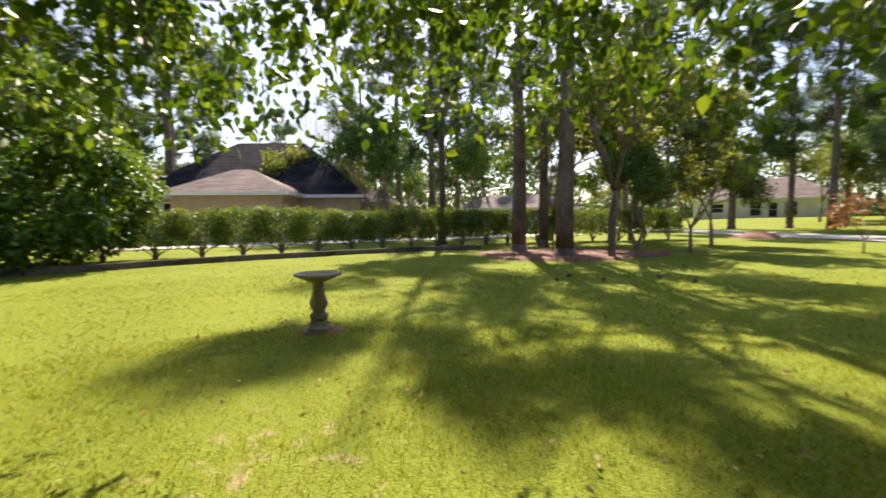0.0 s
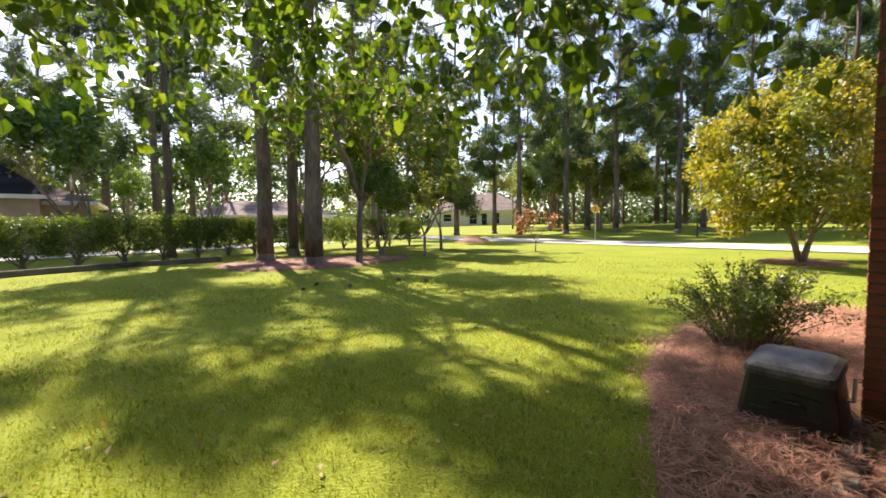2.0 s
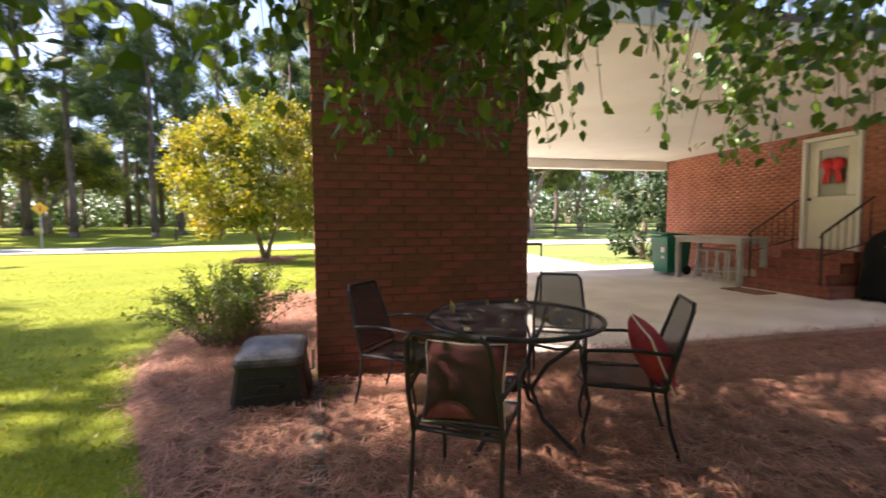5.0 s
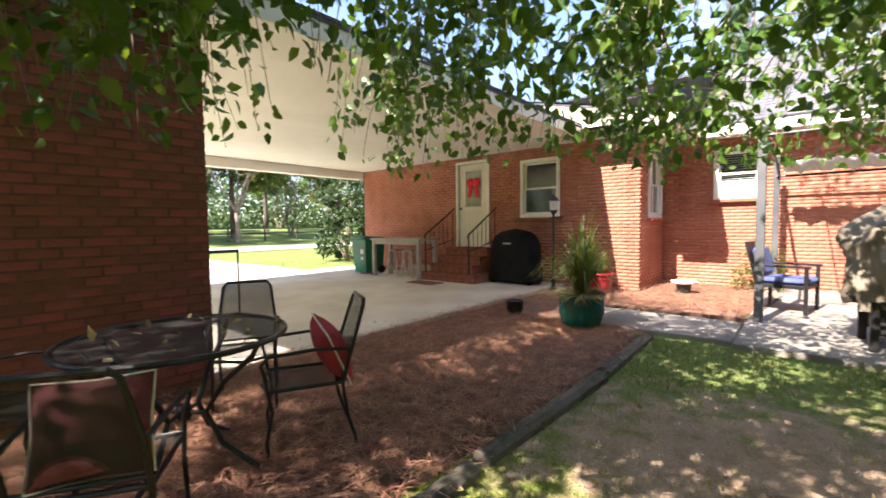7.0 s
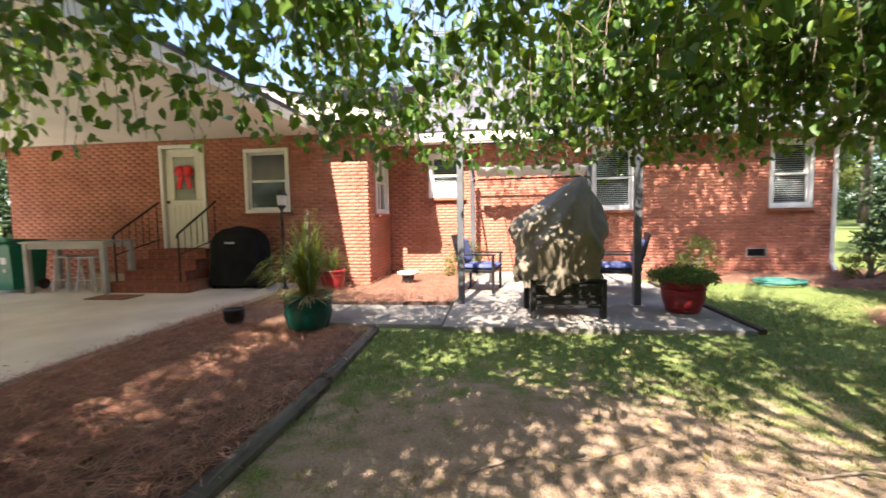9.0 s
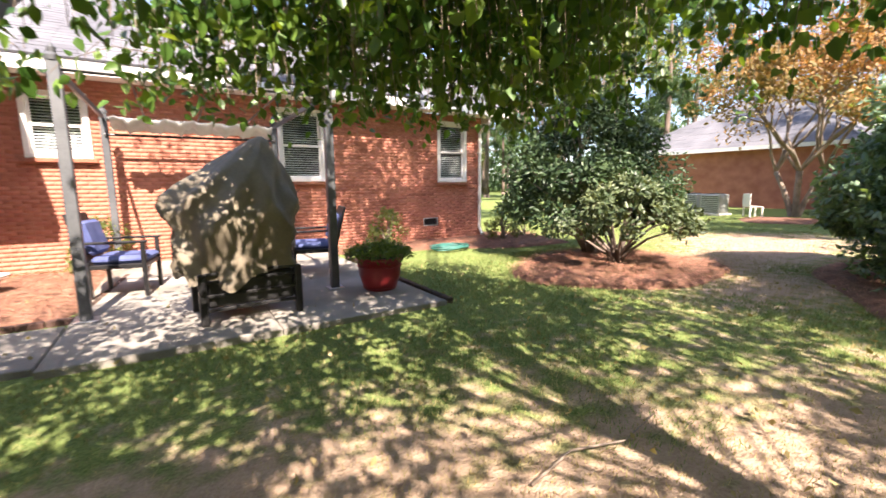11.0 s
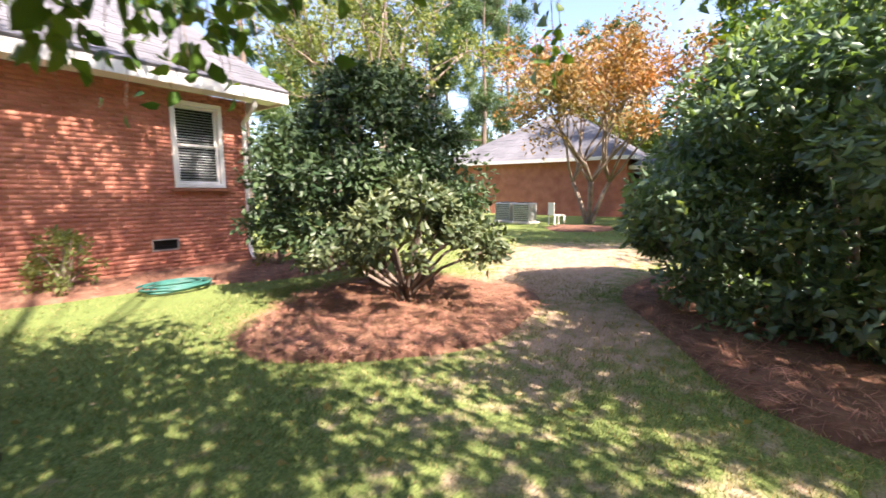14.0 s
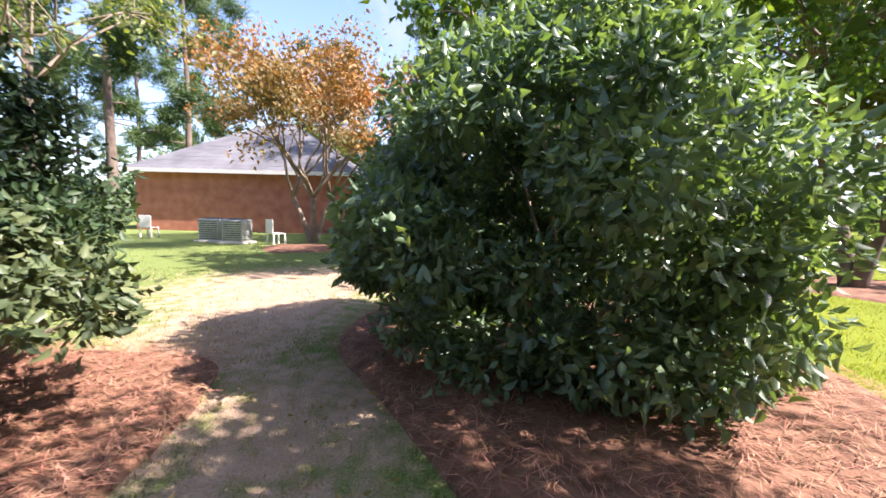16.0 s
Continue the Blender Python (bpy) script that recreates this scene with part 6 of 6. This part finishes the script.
for i in range(120):
    a, far = ab.uniform(0, 2 * math.pi), ab.uniform(0.15, 1.0)
    base = Vector((0.28 * math.cos(a * 3), 0.2 * math.sin(a * 5), -0.03))
    reach, top = 1.0 * far, ab.uniform(0.55, 1.0) * (1.05 - 0.35 * far)
    tip = base + Vector((reach * math.cos(a), 0.8 * reach * math.sin(a), top))
    pts = [base, base.lerp(tip, 0.35) + Vector((0, 0, 0.14)), base.lerp(tip, 0.7) + Vector((0, 0, 0.12)), tip]
    ab_g.tube(pts, 0.006, 0.002, 4)
    for j in range(80):
        u = ab.uniform(0.5, 2.98)
        q = pts[int(u)].lerp(pts[int(u) + 1], u - int(u))
        ab_at.append((q.x + ab.normal(0, 0.03), q.y + ab.normal(0, 0.03), q.z + ab.normal(0, 0.025)))
abelia = plant("abelia_shrub", (ab_g.mesh("stem"), leaves("crown", np.array(ab_at), 0.036, LEAF_HG, droop=0.05, width=0.5, lift=0.6)), BARK_L, spot(5.2, 2.0), "airy arching shrub with small leaves in the mulch", "shrub")
hu = rng.uniform(-1, 1, (5200, 3))
hu /= np.maximum(np.abs(hu).max(axis=1)[:, None], 0.55) ** rng.uniform(0.2, 1.0, (5200, 1))
hu += rng.normal(0, 0.09, hu.shape)
hu *= 1 + 0.10 * np.sin(hu[:, [1, 2, 0]] * 7)
hs, _ = bush_mesh(0.6, 0.5, 1.2, 10, 0.08, LEAF_HG, 9, 0.2, 0.3, 18)
hk = hu[:, 2] > -1.0 + 0.45 * (1 + np.sin(hu[:, 0] * 6 + 1.3 * np.sin(hu[:, 1] * 5))) * 0.6
hu = hu[hk | (rng.uniform(0, 1, len(hu)) < 0.12)]
hedge_m = (hs, leaves("crown", hu * np.array([0.95, 0.6, 0.62]) + np.array([0, 0, 1.02]), 0.095, LEAF_HG, droop=0.1, width=0.55))
fl_at, _ = clumps(60, [(0.3, -0.4, 0.6), (-0.3, -0.5, 0.7), (0.1, 0.3, 0.8), (-0.5, 0.0, 0.6)], np.full(4, 0.3))
part("flowers", leaves("flowers", fl_at, 0.04, PETAL, width=0.8), None, abelia, "small white flowers", kind="stuff")
hedge0 = plant("hedge_shrub", hedge_m, BARK_L, spot(-11.2, 14.0, 1.0, 30), "clipped green hedge shrub with bare lower stems", "shrub", "hedge row")
for i in range(1, 13):
    f = i / 12
    copy_thing(hedge0, spot(-11.2 + 14.6 * f, 14.0 + 8.4 * f + math.sin(i) * 0.1, 1.0 + 0.05 * math.sin(i * 3), 30 + 180 * (i % 2), 1.0 + 0.04 * math.sin(i * 5)))
for i in range(6):
    copy_thing(hedge0, spot(5.0 + 1.6 * i, 22.6 + 0.4 * i, 1.0, i * 50))
fs = plant("foundation_shrub", bush_mesh(0.45, 0.4, 0.85, 1300, 0.06, LEAF_LT, 7, 0.15, 0.3, 30), BARK_L, H(-10.6, 9.7), "leafy light green shrub by the wall", "shrub", "shrubs at the wall")
copy_thing(fs, H(-7.7, 10.0, 0, 70))
copy_thing(fs, H(-3.0, 10.1, 0, 30))
box_b = plant("boxwood_shrub", bush_mesh(0.42, 0.42, 0.75, 1800, 0.035, LEAF_DK, 5, 0.1, 0.3, 30), BARK_L, H(-11.5, 9.9), "round clipped boxwood by the house corner", "shrub")

# the tree overhead, with drooping leafy twigs round the walk and unseen clumps added for shade
oh = np.random.default_rng(11)
tree = thing("birch_tree", pose(-1.7, 0.5, 0), "spreading tree with drooping leafy branches", "tree")
tg = Geo()
tg.tube([(0, 0, -0.1), (0.02, 0, 0.4), (0.05, -0.05, 1.5), (0.1, -0.1, 3.2), (0.2, -0.4, 5.0), (0.1, -1.2, 7.0), (-0.2, -2.0, 9.0)], 0.2, 0.04, 12)
twigs = Geo()
spots = []
for i in range(98):
    a = 2 * math.pi * i / 64 + oh.uniform(-0.1, 0.1)
    reach = oh.uniform(3.3, 5.2) * (1 + 0.12 * max(0.0, math.cos(a - radians(235))))
    cx, cy = 1.1, -0.7
    heavy = math.cos(a - radians(245)) > 0.1
    z0 = oh.uniform(2.4, 3.5) if heavy else oh.uniform(2.6, 4.8)
    end = Vector((cx + reach * math.cos(a), cy + reach * math.sin(a) * 0.95, oh.uniform(2.15, 2.85) if heavy else oh.uniform(2.3, 3.0)))
    if i >= 64:
        heavy, z0 = True, oh.uniform(2.6, 3.4)
        end = Vector((oh.uniform(-1.3, 2.4), oh.uniform(-6.6, -4.9), oh.uniform(2.25, 2.9))) if i < 80 else Vector((oh.uniform(-0.6, 2.4), oh.uniform(-6.4, -5.1), oh.uniform(2.1, 2.6)))
    if i >= 92:
        end = Vector((oh.uniform(3.7, 5.2), oh.uniform(-2.6, 0.0), oh.uniform(2.35, 2.85)))
    p0 = Vector((0.1, -0.08, z0))
    mid = p0.lerp(end, 0.5) + Vector((0, 0, 0.45))
    pts = [p0, p0.lerp(mid, 0.5) + Vector((0, 0, 0.2)), mid, mid.lerp(end, 0.55) + Vector((0, 0, 0.12)), end]
    part("branch", Geo().tube(pts, 0.011, 0.003, 6), BARK_L, tree, smooth=True)
    thin = 165 < math.degrees(a) % 360 < 228
    for j in range(24 if i >= 92 else 16 if i >= 64 else 20 if thin else 38 if heavy else 34):
        f = oh.uniform(0.7 if i >= 64 else 0.4, 1.0)
        b = pts[min(3, int(f * 4))].lerp(pts[min(4, int(f * 4) + 1)], f * 4 % 1 if f < 1 else 1)
        ln = min(oh.uniform(0.25, 1.0), b.z - 1.8)
        dx, dy = oh.normal(0, 0.35, 2)
        c = [b, b + Vector((dx * 0.5, dy * 0.5, 0.02)), b + Vector((dx * 0.85, dy * 0.85, -ln * 0.45)), b + Vector((dx, dy, -ln))]
        twigs.tube(c, 0.005, 0.002, 3)
        for k in range(int(24 * ln) + 6):
            u = oh.uniform(0.1, 1.0) * 3
            q = c[int(min(2, u))].lerp(c[int(min(2, u)) + 1], u - int(min(2, u)))
            spots.append((q.x + oh.normal(0, 0.06), q.y + oh.normal(0, 0.06), q.z + oh.normal(0, 0.05)))
part("twig", twigs, BARK_L, tree, kind="stuff")
low = np.array(spots)
up_c = np.stack([1.0 + 4.3 * (rr := oh.uniform(0.1, 1, 160) ** 0.5) * np.cos(aa := oh.uniform(0, 2 * math.pi, 160)), -0.7 + 4.1 * rr * np.sin(aa), 3.7 + 2.6 * (1 - rr) + oh.uniform(0, 1.0, 160)], 1)
# Out-of-view clumps added to shade the back lawn.
west_c = np.stack([oh.uniform(-4.0, 3.0, 90), oh.uniform(-3.6, 1.5, 90), oh.uniform(3.2, 5.2, 90)], 1)
# Clumps above the view, aimed to dapple the house wall and rear camellia.
tz = oh.uniform(6.3, 9.4, 180)
top_c = np.stack([np.concatenate([oh.uniform(-3.8, 1.9, 142), oh.uniform(1.9, 3.2, 8), oh.uniform(-5.1, -2.7, 30)]), -4.9 + 0.96 * (tz - 8) + np.concatenate([oh.uniform(-1.3, 1.5, 150), oh.uniform(1.6, 3.9, 30)]), tz], 1)
for c in top_c[::12]:
    tg.tube([(0.12, -1.0, 6.5 - 0.3 * abs(c[0])), (0.5 * c[0], 0.5 * (c[1] - 1.0), 0.5 * (c[2] + 6.6) + 0.2), tuple(c)], 0.016, 0.004, 6)
# More unseen clumps, added to shade the patio bed.
east_c = np.stack([oh.uniform(3.6, 6.3, 80), oh.uniform(-2.0, 3.6, 80), oh.uniform(4.0, 6.2, 80)], 1)
# Added out of view to shade the ground before the large camellia.
fz = oh.uniform(3.6, 5.6, 60)
far_c = np.stack([oh.uniform(-4.1, -2.7, 60), oh.uniform(-5.4, -3.0, 60) + 0.96 * fz, fz], 1)
for c in np.concatenate([east_c[::16], far_c[::16]]):
    tg.tube([(0.12, -0.2, 3.6), (0.5 * c[0], 0.5 * c[1], 0.5 * (c[2] + 3.6) + 0.35), tuple(c)], 0.016, 0.004, 6)
# Further unseen clumps that shade the straw ring.
side_c = np.stack([oh.uniform(-4.7, -2.6, 45), oh.uniform(-0.4, 1.8, 45), oh.uniform(3.3, 4.8, 45)], 1)
high = np.concatenate([clumps(26000, top_c, np.full(180, 0.55))[0], clumps(14000, np.concatenate([up_c[:48], west_c[:28], side_c[:4], far_c]), np.full(140, 0.55))[0], clumps(15000, east_c, np.full(80, 0.6))[0]])
part("trunk", tg, BARK_L, tree, smooth=True)
part("crown", leaves("crown", np.concatenate([low, high]), 0.088, LEAF, droop=0.55, width=0.62, fold=0.1, ovate=True), None, tree)

# ---- grass, straw needles, fallen leaves ----
def scatter(n, x0, x1, y0, y1, seed):
    r_ = np.random.default_rng(seed)
    return r_.uniform(x0, x1, n), r_.uniform(y0, y1, n), r_


def off_beds(x, y):
    k = np.zeros(len(x), bool)
    for p in NO_GRASS:
        k |= inside(x, y, p)
    return ~k


def near_walk(x, y, far):
    """Within a distance of the walked ground."""
    d = np.full(len(x), 1e9)
    for a, b in (((0.0, 0.0), (0.3, -1.0)), ((0.3, -1.0), (-0.7, -2.3)), ((-0.7, -2.3), (-3.6, -3.3))):
        ax, ay, bx, by = *a, *b
        t = np.clip(((x - ax) * (bx - ax) + (y - ay) * (by - ay)) / ((bx - ax) ** 2 + (by - ay) ** 2), 0, 1)
        d = np.minimum(d, np.hypot(x - ax - t * (bx - ax), y - ay - t * (by - ay)))
    return d < far


def turf_blades(name, x, y, r_, h, w, material):
    n_ = len(x)
    a = r_.uniform(0, 6.283, n_)
    hh = h * r_.uniform(0.4, 1.5, n_)
    lean = r_.normal(0, 0.45, (n_, 2)) * hh[:, None]
    sx, sy = np.cos(a) * w / 2, np.sin(a) * w / 2
    z = -0.014 + rise(x, y)
    v = np.stack([np.stack([x - sx, y - sy, z], 1), np.stack([x + sx, y + sy, z], 1), np.stack([x + lean[:, 0], y + lean[:, 1], z + hh], 1)], 1).reshape(-1, 3)
    return arrays(name, v, np.arange(3 * n_).reshape(n_, 3), material)


def lawn_grass(n, far0, far1, box, h, w, seed):
    x, y, r_ = scatter(n, *box, seed)
    k = off_beds(x, y) & near_walk(x, y, far1) & (~near_walk(x, y, far0) if far0 else True)
    b = bare(x, y) + 0.35 * np.sin(x * 3.1 + np.sin(y * 4)) * np.sin(y * 2.7)
    green = k & (r_.uniform(0, 1, n) > b * 1.5 - 0.1)
    dry = k & ~green & (r_.uniform(0, 1, n) < 0.25)
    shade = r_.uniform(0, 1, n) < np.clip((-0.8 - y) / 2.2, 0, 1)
    for m_, sel, nm in ((GRASS, green & ~shade, "short green lawn grass"), (GRASS_B, green & shade, "short grass toned cooler green in the tree's shade"), (DRYGRASS, dry | (k & (r_.uniform(0, 1, n) < 0.07 + 0.2 * (y < -1.2))), "thin dry straw-coloured grass")):
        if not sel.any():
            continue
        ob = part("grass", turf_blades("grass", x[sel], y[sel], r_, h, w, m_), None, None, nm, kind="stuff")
        tagged(ob, category="grass")


lawn_grass(520000, 0, 5.5, (-9.5, 6, -8.5, 6), 0.03, 0.006, 41)
lawn_grass(260000, 5.5, 11, (-15, 12, -14, 11.5), 0.032, 0.012, 42)
lawn_grass(60000, 11, 17, (-18, 18, -14, 18), 0.03, 0.025, 43)


def needles(poly, n, seed, length=0.16):
    poly = np.asarray(poly)
    x, y, r_ = scatter(n, poly[:, 0].min() - 0.1, poly[:, 0].max() + 0.1, poly[:, 1].min() - 0.1, poly[:, 1].max() + 0.1, seed)
    jx, jy = x + r_.normal(0, 0.07, n), y + r_.normal(0, 0.07, n)
    k = inside(jx, jy, poly)
    x, y = x[k], y[k]
    n_ = len(x)
    a = r_.uniform(0, 6.283, n_)
    L = length * r_.uniform(0.5, 1.2, n_) / 2
    tilt = r_.normal(0, 0.22, n_)
    z = 0.035 + r_.uniform(0, 0.05, n_)
    dx, dy, dz = np.cos(a) * L, np.sin(a) * L, tilt * L
    wx, wy = -np.sin(a) * 0.0034, np.cos(a) * 0.0034
    bow = 0.2 * L
    v = np.stack([np.stack([x - dx, y - dy, z - dz], 1), np.stack([x + wx + wx * 30 * bow, y + wy + wy * 30 * bow, z + 0.004], 1), np.stack([x + dx, y + dy, z + dz], 1), np.stack([x - wx + wx * 30 * bow, y - wy + wy * 30 * bow, z + 0.004], 1)], 1).reshape(-1, 3)
    return arrays("straw_needles", v, np.arange(4 * n_).reshape(n_, 4), NEEDLE)


for key, n_ in (("patio", 60000), ("front", 42000), ("corner", 9000), ("wall", 9000), ("camellia", 26000), ("hedge_bush", 30000), ("pines", 6000)):
    ob = part("straw_needles", needles(BEDS[key], n_, len(key) * 7, 0.17), None, None, "loose reddish pine needles on the bed", kind="stuff")
    tagged(ob, category="pine straw")

x, y, r_ = scatter(1500, -7, 5, -8, 5.5, 77)
k = near_walk(x, y, 6.5)
x, y = x[k], y[k]
fl = leaves("fallen_leaves", np.stack([x, y, np.full(len(x), 0.03)], 1), 0.05, DRYGRASS, droop=0.0, width=0.6)
tagged(part("fallen_leaves", fl, None, None, "scattered dry fallen leaves on the ground", kind="stuff"), category="leaves")
for i, pts in enumerate([[(0.75, -2.55, 0.0), (0.45, -2.75, 0.022), (0.1, -2.8, 0.02), (-0.2, -3.05, 0.0)], [(-0.9, -2.9, 0.0), (-1.2, -3.0, 0.02), (-1.5, -2.95, 0.02), (-1.9, -3.1, 0.0)]]):
    rt = part("surface_root", Geo().tube(pts, 0.008, 0.003, 7), BARK_L, None, "thin tree root at the ground's surface", smooth=True)
    tagged(rt, category="root", group="roots in the lawn")
for i, (x, y) in enumerate([(2.34, 8.75), (2.75, 9.3), (3.3, 8.7), (4.6, 9.0), (5.0, 8.4)]):
    cn = part("pine_cone", Geo().lathe([(0.01, -0.05), (0.04, -0.03), (0.045, 0.01), (0.03, 0.05), (0.0, 0.07)], 10, wob=0.15), BARK, None, "dark pine cone lying on the lawn", pose(x, y, 0.035, 80, 0, i * 70))
    tagged(cn, category="pine cone", group="pine cones on the lawn")
